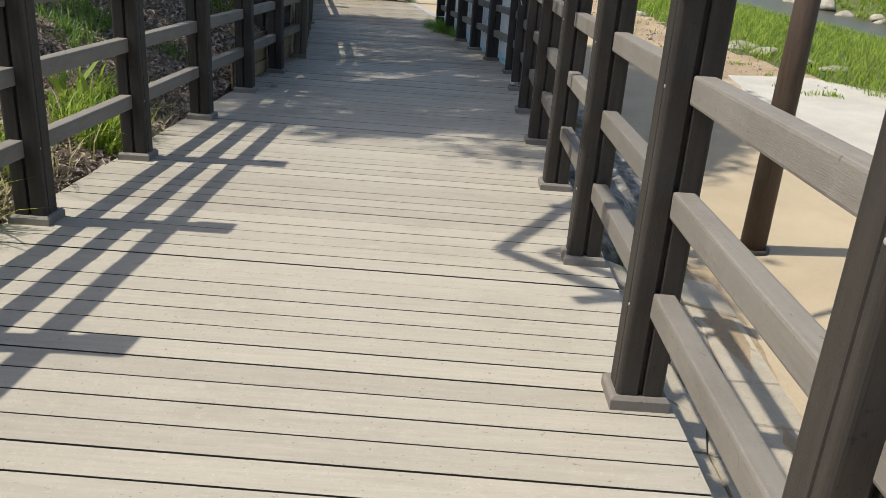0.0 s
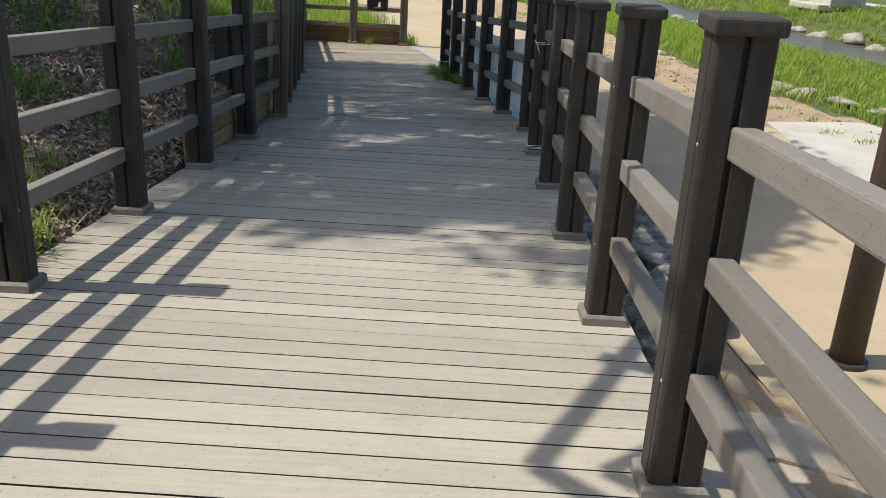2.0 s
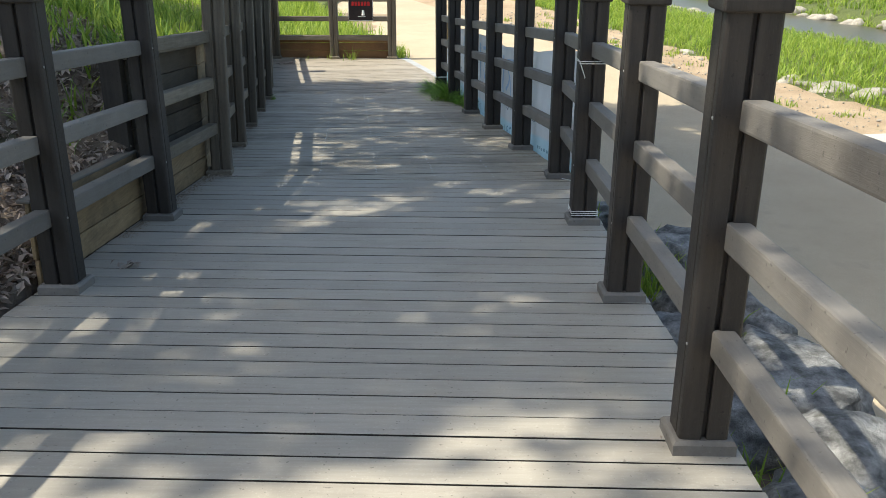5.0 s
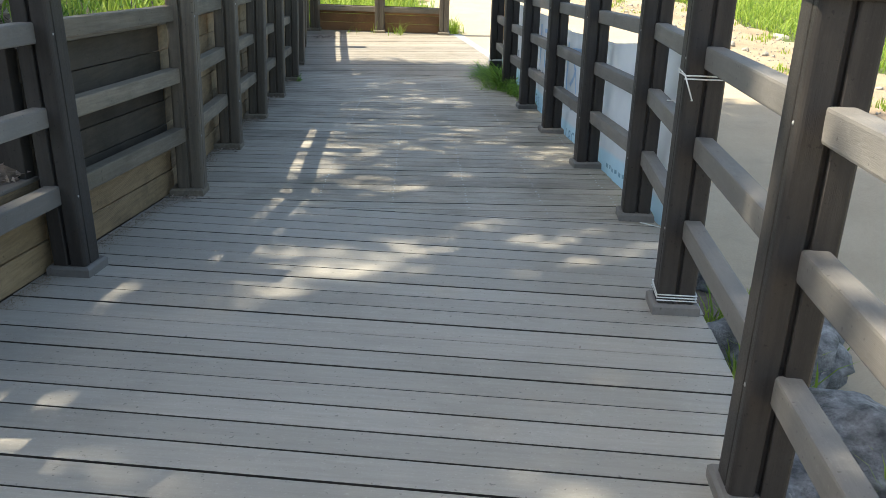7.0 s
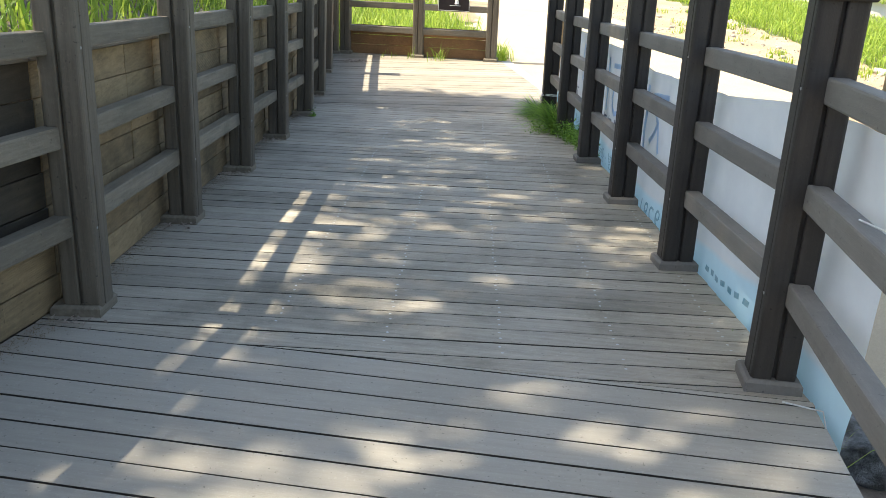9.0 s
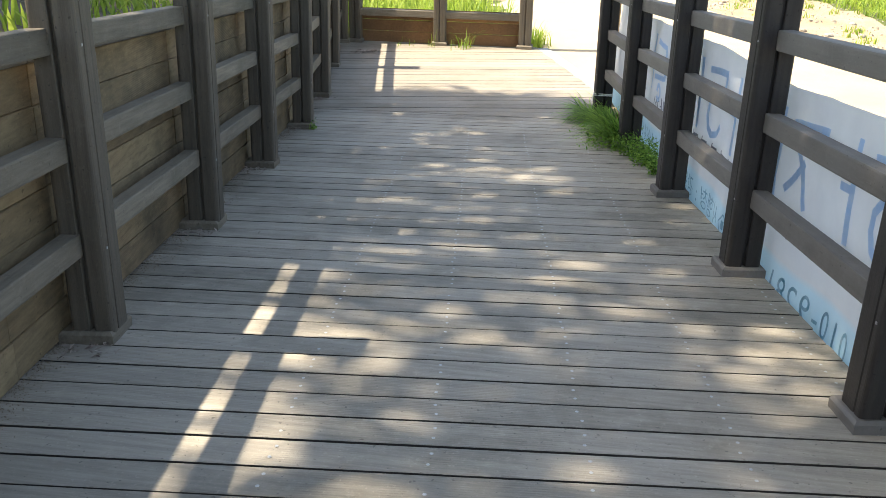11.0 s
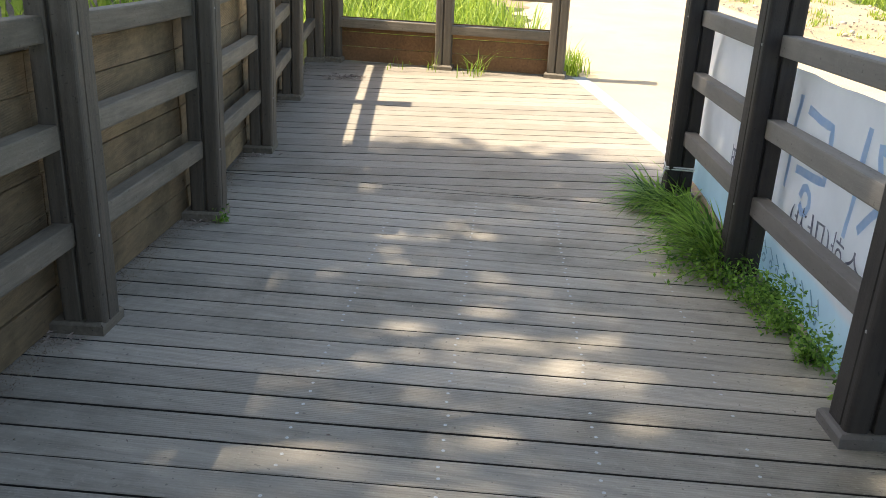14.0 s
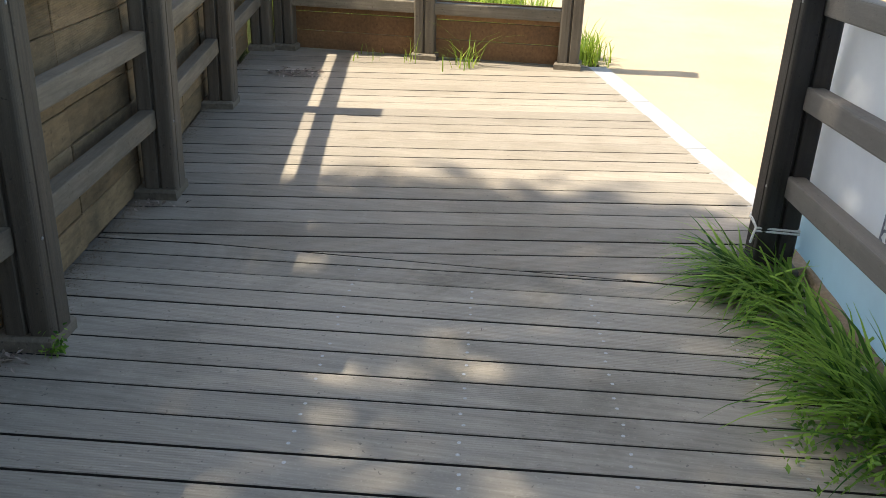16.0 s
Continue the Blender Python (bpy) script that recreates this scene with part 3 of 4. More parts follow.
def railing(name, spots, inward, label, bays=None):
    """Posts at (x, y, turn) spots, three rails in each bay. inward: +1 where the walkway lies on the post's +x side."""
    ob = thing(name, label, "railing", "railings of the boardwalk", at=(spots[0][0], spots[0][1], deck_z(spots[0][1])))
    o = Vector(ob.location)
    rng = random.Random(name)
    for x, y, turn in spots:
        z = deck_z(y)
        p = Vector((x, y, z)) - o
        tip = 1.7 if inward > 0 and 11 < y < 20.5 else 0.0
        lean = Euler((radians(rng.uniform(-0.35, 0.35)), radians(tip + rng.uniform(-0.35, 0.35)), radians(turn + rng.uniform(-0.8, 0.8)))).to_matrix().to_4x4()
        lit = inward > 0 and y > 10.5 or y > 21
        post = piece("post", (LIT_POST_MES if lit else POST_MES)[inward], ob, Matrix.Translation(p) @ lean)
        piece("cap", LIT_CAP_ME if lit else CAP_ME, post)
        piece("base", LIT_BASE_ME if lit else BASE_ME, post, pose(-0.020 if tip else 0, 0, 0.001, math.degrees(math.atan((deck_z(y + 0.2) - deck_z(y - 0.2)) / 0.4)), -tip))
        for h in (0.39, 1.105):
            piece("plug", PLUG_ME, post, pose(inward * (POST_W / 2 + 0.001), -0.045, h + rng.uniform(-0.01, 0.01)), "small grey plug")
    for (xa, ya, ta), (xb, yb, tb) in zip(spots, spots[1:]):
        a, b = Vector((xa, ya, deck_z(ya))) - o, Vector((xb, yb, deck_z(yb))) - o
        d = (b - a).normalized()
        for h in RAIL_TOPS:
            up = Vector((0, 0, h - RAIL_H / 2 + rng.uniform(-0.004, 0.004)))
            m, length = frame_between(a + up + d * 0.06, b + up - d * 0.06)
            piece("rail", rail_mesh(length, inward > 0 and ya > 9.5 or ya > 21), ob, m @ pose(-inward * RAIL_OUT + rng.uniform(-0.003, 0.003), 0, 0, 0, rng.uniform(-0.8, 0.8)))
    return ob


RIGHT_Y = [-1.92, -0.47, 0.985, 2.434, 3.885, 5.333, 6.781, 8.231, 9.681, 11.127, 12.554, 13.98, 15.412, 16.83, 18.20]
LEFT_Y = [-1.89, -0.43, 1.02, 2.47, 3.912, 5.346, 6.812, 8.277, 9.715, 11.16, 12.60, 14.025, 15.44, 16.885, 18.34, 19.78]


def right_spot(y):
    b = y > 11.2
    return (inner_right(y) + 0.1 + (0.015 if b else 0), y + (0.085 if b else 0.098), 8.7 if b else 0)


def left_spot(y):
    b = y > 11.1
    return (inner_left(y) - 0.1 + (0.007 if b else 0), y + (0.115 if b else 0.098), 8.7 if b else 0)


RIGHT = [right_spot(y) for y in RIGHT_Y]
LEFT = [left_spot(y) for y in LEFT_Y] + [(-3.50, 21.42, 8.7)]
railing("railing_right", RIGHT, -1, "dark brown composite post-and-rail railing above the riverside path")
railing("railing_left", LEFT, 1, "dark brown composite post-and-rail railing along the bank")
END = [(-3.33, 21.50, 0), (-2.20, 21.50, 0), (-1.09, 21.50, 0)]
railing("railing_end", END, -1, "brown post-and-rail railing closing the boardwalk's end")


# ---- timber cladding along the left side, boards in every bay ----
BOARD_H = 0.146


def clad_board(length, high, wood, thick=0.022):
    bm = bmesh.new()
    box(bm, thick, length, high - 0.005, None, 0.003)
    return mesh_of("board", bm, wood)


def cladding(name, spots, heights, label, off, wood):
    ob = thing(name, label, "cladding", kind="structure", at=(spots[0][0], spots[0][1], deck_z(spots[0][1])))
    o = Vector(ob.location)
    rng = random.Random(name)
    cache = {}
    for (s0, s1, n) in zip(spots, spots[1:], heights):
        a, b = Vector((s0[0] + off[0], s0[1] + off[1], deck_z(s0[1]))) - o, Vector((s1[0] + off[0], s1[1] + off[1], deck_z(s1[1]))) - o
        hb = BOARD_H
        cut = rng.uniform(0.3, 0.75)
        jointed = n > 3 and rng.random() < 0.5
        # in the first tall bay the boards above the second are darker
        dark_bay = n > 3 and s0[1] < 11.2
        for k in range(n):
            up = Vector((0, 0, hb * (k + 0.5) + 0.004))
            spans = ((0.0, cut), (cut, 1.0)) if jointed else ((0.0, 1.0),)
            for u, v in spans:
                p, q = a + (b - a) * u + up, a + (b - a) * v + up
                m, length = frame_between(p, q)
                key = (round(length, 2), dark_bay and k > 1)
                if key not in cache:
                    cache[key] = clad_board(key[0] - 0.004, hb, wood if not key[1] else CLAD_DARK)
                piece("board", cache[key], ob, m @ pose(rng.uniform(-0.004, 0.004), 0, 0, rng.uniform(-0.15, 0.15)))
    return ob


CLAD_SPOTS = LEFT[7:]
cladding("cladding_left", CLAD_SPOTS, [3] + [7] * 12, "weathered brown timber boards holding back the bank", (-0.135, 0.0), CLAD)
cladding("cladding_end", END, [3, 3], "dark brown boards filling the foot of the end railing", (0.0, 0.03), CLAD_END)

# capping board on the cladding and the stout post where it steps up
ob = thing("cladding_trim", "grey capping strips on the timber cladding", "trim", kind="structure", at=(CLAD_SPOTS[1][0], CLAD_SPOTS[1][1], deck_z(CLAD_SPOTS[1][1])))
o = Vector(ob.location)
for s0, s1 in zip(CLAD_SPOTS[1:], CLAD_SPOTS[2:]):
    up = Vector((-0.15, 0, 7 * BOARD_H + 0.012))
    m, length = frame_between(Vector((s0[0], s0[1], deck_z(s0[1]))) - o + up, Vector((s1[0], s1[1], deck_z(s1[1]))) - o + up)
    bm = bmesh.new()
    box(bm, 0.07, length - 0.004, 0.018, None, 0.004)
    piece("board", mesh_of("capping", bm, RAIL), ob, m)
m, length = frame_between(Vector((CLAD_SPOTS[0][0] - 0.15, CLAD_SPOTS[0][1], deck_z(CLAD_SPOTS[0][1]) + 3 * BOARD_H + 0.012)) - o, Vector((CLAD_SPOTS[1][0] - 0.15, CLAD_SPOTS[1][1], deck_z(CLAD_SPOTS[1][1]) + 3 * BOARD_H + 0.012)) - o)
bm = bmesh.new()
box(bm, 0.07, length - 0.004, 0.018, None, 0.004)
piece("board", mesh_of("capping", bm, RAIL), ob, m)
bm = bmesh.new()
box(bm, 0.13, 0.11, 1.5, pose(0, 0, 0.35), 0.008, 2)
tagged(new("cladding_post", mesh_of("cladding_post", bm, POST)), "dark post at the step of the timber cladding", "post").location = (CLAD_SPOTS[1][0] - 0.20, CLAD_SPOTS[1][1] - 0.02, deck_z(CLAD_SPOTS[1][1]))

# ---- granite kerb beside the end platform ----
ob = thing("kerb", "pale grey granite kerb stones flush with deck and path", "kerb", kind="structure", at=(-0.02, 18.9, FLAT_Z))
a, b = Vector((0.035, 18.90, FLAT_Z - 0.064)), Vector((-0.875, 21.60, FLAT_Z - 0.064))
for i in range(3):
    p, q = a + (b - a) * (i / 3), a + (b - a) * ((i + 1) / 3)
    m, length = frame_between(p, q)
    bm = bmesh.new()
    box(bm, 0.165, length - 0.006, 0.125, None, 0.006, 1)
    piece("stone", mesh_of("kerb_stone", bm, GRANITE), ob, Matrix.Translation(-ob.location) @ m)


# ---- rocks ----
def rock(name, x, y, z, sx, sy, sz, mat, label, group, seed, turn=0.0, cuts=3):
    bm = bmesh.new()
    bmesh.ops.create_icosphere(bm, subdivisions=cuts, radius=1.0)
    rng = random.Random(seed)
    planes = [(Vector((rng.gauss(0, 1), rng.gauss(0, 1), rng.gauss(0, 1))).normalized(), rng.uniform(0.55, 0.85)) for _ in range(9)]
    for v in bm.verts:
        p = v.co.copy()
        for n, d in planes:
            k = p.dot(n)
            if k > d:
                p -= n * (k - d) * 0.9
        p += p.normalized() * (0.13 * noise.noise(p * 2.2 + Vector((seed, 0, 0))) + 0.06 * noise.noise(p * 6 + Vector((seed, 0, 0))) + 0.03 * noise.noise(Vector((p.x * 3, p.y * 5, p.z * 22)) + Vector((seed, 0, 0))))
        bed = (p.x * 0.35 + p.y * 0.2 + p.z) * 4.5
        ledge = 0.055 * (abs((bed % 1.0) - 0.5) * 2) ** 3 if cuts > 3 else 0
        p -= Vector((p.x, p.y, 0)) * ledge * 1.6
        v.co = Vector((p.x * sx, p.y * sy, p.z * sz))
    ob = smooth(new(name, mesh_of(name, bm, mat)))
    ob.matrix_basis = pose(x, y, z, rng.uniform(-12, 12), rng.uniform(-12, 12), turn)
    return tagged(ob, label, "rock", group)


for i, (dx, y, s, t) in enumerate(((0.42, 6.75, 0.30, 20), (0.62, 7.45, 0.42, -15), (0.38, 8.25, 0.34, 60), (0.85, 8.6, 0.48, 10), (0.55, 7.0, 0.22, 70), (0.42, 9.3, 0.27, -40), (0.95, 7.9, 0.36, 5), (0.75, 9.55, 0.40, 30), (0.50, 10.5, 0.34, 80), (0.80, 10.95, 0.30, -20), (0.45, 11.75, 0.24, 15))):
    x = edge_right(y) + dx
    rock("boulder", x, y, ground_z(x, y) + 0.10 * s, s * 1.1, s * 1.35, s * 0.8, ROCK, "blue-grey rough boulder on the slope below the deck", "boulders below the deck", 100 + i, t, 4)
rng = random.Random(5)
for i in range(46):
    y = 15.5 + 0.42 * i + rng.uniform(-0.15, 0.15)
    side = 1 if i % 3 else -1
    x = lerp(RIVER, y) + side * rng.uniform(1.45, 1.9)
    s = rng.uniform(0.12, 0.42)
    rock("river_stone", x, y, max(ground_z(x, y), -1.82) + s * 0.12, s * 1.3, s, s * 0.6, PALE_ROCK, "pale rounded stone at the stream's edge", "stones along the stream", 200 + i, rng.uniform(0, 180), 2)
for i, (x, y, s) in enumerate(((6.15, 18.5, 0.36), (6.5, 18.0, 0.26), (5.75, 19.3, 0.22), (7.0, 17.2, 0.30), (5.3, 20.3, 0.18), (5.9, 18.9, 0.20), (4.9, 22.6, 0.16), (7.4, 16.6, 0.24))):
    rock("edge_stone", x, y, ground_z(x, y) + 0.02, s * 1.4, s, s * 0.35, PALE_ROCK, "flat pale stone at the edge of the grass", "stones at the grass edge", 300 + i, 25 * i, 2)
for i in range(60):
    y = rng.uniform(15.5, 29)
    x = rng.uniform(lerp(PATH_RIGHT, y) + 0.25, lerp(GRASS_EDGE, y))
    s = rng.uniform(0.025, 0.07)
    rock("pebble", x, y, ground_z(x, y) + 0.01, s * 1.3, s, s * 0.7, PALE_ROCK, "small pale stone on the dirt strip", "stones on the dirt", 400 + i, rng.uniform(0, 180), 1)

# gravel strewn over the dirt strip
rng = np.random.default_rng(77)
verts, faces = [], []
for _ in range(1500):
    y = rng.uniform(14.5, 31)
    x = rng.uniform(lerp(PATH_RIGHT, y) + 0.08, lerp(GRASS_EDGE, y) + 0.1)
    s = rng.uniform(0.006, 0.024)
    q = Euler((rng.uniform(0, 6), rng.uniform(0, 6), rng.uniform(0, 6))).to_matrix()
    k = len(verts)
    verts += [q @ (Vector(p) * s * rng.uniform(0.7, 1.3)) + Vector((x, y, ground_z(x, y) + s * 0.3)) for p in ((1, 0, 0), (-1, 0, 0), (0, 1, 0), (0, -1, 0), (0, 0, 0.8), (0, 0, -0.8))]
    faces += [(k + a, k + b, k + c) for a, b, c in ((0, 2, 4), (2, 1, 4), (1, 3, 4), (3, 0, 4), (2, 0, 5), (1, 2, 5), (3, 1, 5), (0, 3, 5))]
tagged(new("gravel", pydata("gravel", verts, faces, PALE_ROCK)), "loose gravel on the bare dirt strip", "gravel", kind="stuff")

# ---- concrete block across the stream ----
bm = bmesh.new()
box(bm, 1.5, 1.1, 0.7, None, 0.04, 2)
box(bm, 3.2, 1.6, 0.2, pose(0.4, 0.3, -0.35), 0.03, 2)
ob = tagged(new("concrete_block", mesh_of("concrete_block", bm, PAD)), "pale concrete block on the far stream bank", "block")
ob.location = (13.6, 34.6, ground_z(13.6, 34.6) + 0.42)
ob.rotation_euler.z = radians(18)

# ---- flagstones on the slope below the deck ----
ob = thing("flagstones", "sandy flagstones on the slope below the railing", "pavement", kind="structure", at=(1.5, 2.0, ground_z(1.5, 2.0)))
rng = random.Random(9)
rows, cols = 20, 4
pts = {}
for j in range(rows + 1):
    y = -3.2 + 0.5 * j
    for i in range(cols + 1):
        xa, xb = edge_right(y) + 0.06, lerp(PATH_LEFT, y) + 0.03
        x = xa + (xb - xa) * i / cols
        pts[i, j] = Vector((x + (rng.uniform(-0.09, 0.09) if 0 < i < cols else 0), y + rng.uniform(-0.1, 0.1), 0))
for j in range(rows):
    for i in range(cols):
        q = [pts[i, j], pts[i + 1, j], pts[i + 1, j + 1], pts[i, j + 1]]
        c = sum(q, Vector()) / 4
        if c.y > 6.3:
            continue
        bm = bmesh.new()
        top, low = [], []
        t = rng.uniform(0, 0.012)
        for p in q:
            g = c + (p - c) * 0.965
            g2 = c + (p - c) * 0.93
            z = lerp([(0, foot_z(c.y)), (1, PATH_Z - 0.03)], (g.x - edge_right(g.y)) / max(0.3, lerp(PATH_LEFT, g.y) - edge_right(g.y)))
            low.append(bm.verts.new(Vector((g.x, g.y, z - 0.06)) - ob.location))
            top.append((bm.verts.new(Vector((g.x, g.y, z + 0.055 + t)) - ob.location), bm.verts.new(Vector((g2.x, g2.y, z + 0.066 + t)) - ob.location)))
        bm.faces.new([v[1] for v in top])
        for k in range(4):
            n = (k + 1) % 4
            bm.faces.new((top[k][0], top[n][0], top[n][1], top[k][1]))
            bm.faces.new((low[k], low[n], top[n][0], top[k][0]))
        piece("flagstone", mesh_of("flagstone", bm, FLAG), ob)

# ---- round wooden pole on the path; an unseen frame added high up draws the V of shade on the boards ----
ob = thing("wooden_pole", "tall brown round pole on the path, an added unseen frame at its top", "pole", at=(3.03, 7.22, PATH_Z))
o = Vector(ob.location)
bm = bmesh.new()
limb(bm, [(0, 0, 0), (0, 0, 1.4), (0, 0, 4.25)], [0.115, 0.105, 0.085], 20)
smooth(part("shaft", bm, POLE_WOOD, ob))
bm = bmesh.new()
limb(bm, [(0, 0, -0.02), (0, 0, 0.03), (0, 0, 0.035)], [0.15, 0.15, 0.13], 20)
part("collar", bm, FRAME_STEEL, ob, "low dark collar")
H = 2.9


def above(x, y):
    return Vector((x - SUN_X * H, y - SUN_Y * H, deck_z(y) + H)) - o


# made-up bars, laid out backwards from the V that they cast
for p, q, w in (((0.53, 4.06), (1.10, 5.22), 0.085), ((0.53, 4.06), (1.15, 3.40), 0.085), ((0.76, 4.05), (1.15, 4.40), 0.07), ((0.76, 4.05), (1.10, 3.75), 0.07), ((0.88, 4.98), (1.3, 4.75), 0.10), ((0.84, 3.42), (1.3, 3.58), 0.10), ((1.30, 3.30), (1.20, 5.32), 0.06)):
    a, b = above(*p), above(*q)
    m, length = frame_between(a, b)
    bm = bmesh.new()
    box(bm, w, length, 0.03, m)
    part("bar", bm, FRAME_STEEL, ob, "added dark bar that casts the V of shade")
# added arm that ties the unseen frame to the pole
m, length = frame_between(Vector((0, 0, 4.15)), above(1.22, 5.1))
bm = bmesh.new()
box(bm, 0.05, length, 0.05, m)
part("arm", bm, FRAME_STEEL, ob, "added dark arm holding the shading frame")

# ---- banner tied along the outside of the railing, read from the path ----
BA, BB = Vector((1.172, 10.90, 0)), Vector((0.0, 18.57, 0))
BU = (BB - BA).normalized()
BL = (BB - BA).length
BN = BU.cross(Vector((0, 0, 1)))


def banner_top(u):
    return lerp([(0, 0.13), (0.10, 0.09), (0.22, -0.07), (0.41, -0.22), (0.60, -0.27), (0.8, -0.38), (1, -0.45)], u)


def banner_low(u):
    return lerp([(0, -0.99), (0.12, -0.985), (0.38, -1.22), (0.60, -1.30), (0.8, -1.375), (1, -1.405)], u)


def banner_at(u, v, off=0.0):
    z = banner_low(u) + (banner_top(u) - banner_low(u)) * v
    sag = 0.032 * noise.noise(Vector((u * 16, v * 1.3, 0.5))) + 0.012 * math.sin(u * 60 + v * 5) * (0.3 + v) * (0.4 + abs(noise.noise(Vector((u * 6, 0, 8))))) + 0.010 * noise.noise(Vector((u * 50, v * 6, 2)))
    fold = 0.03 * math.exp(-((v - 0.93) / 0.07) ** 2) * noise.noise(Vector((u * 9, 1, 1)))
    return BA + BU * (u * BL) + BN * (sag + fold + off) + Vector((0, 0, z))


banner = thing("banner", "white cloth banner with blue lettering seen from behind", "banner", at=tuple(banner_at(0, 0)))
o = Vector(banner.location)
NU, NV = 190, 24
verts = [banner_at(i / NU, j / NV) - o for j in range(NV + 1) for i in range(NU + 1)]
faces = [(j * (NU + 1) + i, j * (NU + 1) + i + 1, (j + 1) * (NU + 1) + i + 1, (j + 1) * (NU + 1) + i) for j in range(NV) for i in range(NU)]
me = pydata("cloth", verts, faces, BANNER)
uv = me.uv_layers.new(name="UVMap")
for lp in me.loops:
    k = lp.vertex_index
    uv.data[lp.index].uv = ((k % (NU + 1)) / NU, (k // (NU + 1)) / NV)
smooth(piece("cloth", me, banner))


def stroke(pts, wide, mat, name="stroke"):
    """A painted stroke on the deck side of the cloth, following its folds."""
    path = []
    for (u0, v0), (u1, v1) in zip(pts, pts[1:]):
        for k in range(8):
            path.append((u0 + (u1 - u0) * k / 8, v0 + (v1 - v0) * k / 8))
    path.append(pts[-1])
    verts, faces = [], []
    for i, (u, v) in enumerate(path):
        a, b = path[max(i - 1, 0)], path[min(i + 1, len(path) - 1)]
        du, dv = (b[0] - a[0]) * BL, (b[1] - a[1]) * 1.05
        n = math.hypot(du, dv) or 1
        ox, oy = -dv / n * wide / 2 / BL, du / n * wide / 2 / 1.05
        verts += [banner_at(u + ox, v + oy, -0.004) - o, banner_at(u - ox, v - oy, -0.004) - o]
    for i in range(len(path) - 1):
        faces.append((2 * i, 2 * i + 1, 2 * i + 3, 2 * i + 2))
    piece(name, pydata(name, verts, faces, mat), banner)


def arc(cu, cv, r, a0, a1, n=7):
    return [(cu + r * math.cos(radians(a0 + (a1 - a0) * k / n)) / BL, cv + r * math.sin(radians(a0 + (a1 - a0) * k / n)) / 1.05) for k in range(n + 1)]


# large pale-blue characters, too crumpled to read
rng = random.Random(8)
for k, u in enumerate((0.285, 0.385, 0.475, 0.565, 0.655, 0.745, 0.84)):
    if k % 3 == 0:
        stroke(arc(u, 0.61, 0.12, -160, 100), 0.040, INK_BLUE)
        stroke([(u - 0.020, 0.87), (u + 0.020, 0.85)], 0.040, INK_BLUE)
        stroke([(u - 0.018, 0.87), (u - 0.022, 0.72)], 0.038, INK_BLUE)
    elif k % 3 == 1:
        stroke([(u - 0.022, 0.86), (u + 0.022, 0.85), (u + 0.004, 0.66), (u - 0.006, 0.50)], 0.040, INK_BLUE)
        stroke([(u + 0.002, 0.70), (u + 0.024, 0.54)], 0.038, INK_BLUE)
    else:
        stroke([(u + 0.020, 0.86), (u - 0.018, 0.84), (u - 0.020, 0.62), (u + 0.020, 0.60)], 0.040, INK_BLUE)
        stroke(arc(u, 0.50, 0.06, 0, 330), 0.036, INK_BLUE)
    stroke([(u + 0.036, 0.90), (u + 0.037, 0.48)], 0.038, INK_BLUE)
    if rng.random() < 0.6:
        stroke([(u + 0.036, 0.70), (u + 0.050, 0.70)], 0.036, INK_BLUE)
# the grey middle line, unreadable
rng = random.Random(3)
u = 0.20
while u < 0.93:
    w = rng.uniform(0.010, 0.014)
    if rng.random() < 0.85 and not 0.60 < u < 0.775:
        stroke([(u, 0.44), (u + w, 0.435)], 0.016, INK)
        stroke([(u + w * 0.5, 0.43), (u + w * 0.4, 0.36)], 0.014, INK)
        if rng.random() < 0.6:
            stroke(arc(u + w * 0.6, 0.37, 0.028, 0, 330), 0.012, INK)
        stroke([(u + w, 0.46), (u + w, 0.35)], 0.014, INK)
    u += w + 0.011


def lettering(text, u, v, size, mat):
    """Letters on the cloth, readable from the path and mirrored from the deck; each is a part."""
    for ch in text:
        step = size * (0.95 if ord(ch) > 1000 else 0.32 if ch in " :()" else 0.42 if ch == "-" else 0.60)
        if ch != " ":
            cu = bpy.data.curves.new("letter", "FONT")
            cu.body, cu.size, cu.extrude = ch, size, 0.0
            tmp = bpy.data.objects.new("letter_source", cu)
            scene.collection.objects.link(tmp)
            me = bpy.data.meshes.new_from_object(tmp.evaluated_get(bpy.context.evaluated_depsgraph_get()))
            bpy.data.objects.remove(tmp)
            me.materials.clear()
            me.materials.append(mat)
            for vert in me.vertices:
                vert.co = banner_at(u + vert.co.x / BL, v + vert.co.y / 1.08, -0.004) - o
            piece("letter", me, banner)
        u += step / BL


lettering("(주) 010-9281-", 0.245, 0.055, 0.19, INK_TEAL)
lettering("고소하(마차)", 0.645, 0.345, 0.17, INK)
lettering("시행청 : 강동", 0.515, 0.06, 0.155, INK_TEAL)
stroke([(0.488, 0.115), (0.499, 0.175), (0.510, 0.115), (0.499, 0.055), (0.488, 0.115)], 0.012, INK_TEAL, "emblem")
stroke([(0.496, 0.115), (0.502, 0.115)], 0.05, INK_TEAL, "emblem")
for k in range(7):
    stroke([(0.135 + 0.012 * k, 0.115 + 0.01 * (k % 2)), (0.142 + 0.012 * k, 0.12)], 0.03, INK_TEAL)
for k in range(9):
    stroke([(0.70 + 0.013 * k, 0.12), (0.707 + 0.013 * k, 0.17)], 0.014, INK_TEAL)
    stroke(arc(0.704 + 0.013 * k, 0.09, 0.02, 0, 300), 0.012, INK_TEAL)


def stake(x, y, z0, z1, label):
    bm = bmesh.new()
    box(bm, 0.05, 0.04, z1 - z0, pose(0, 0, (z1 - z0) / 2), 0.003)
    ob = tagged(new("stake", mesh_of("stake", bm, STAKE)), label, "stake", "stakes of the banner")
    ob.location = (x, y, z0)


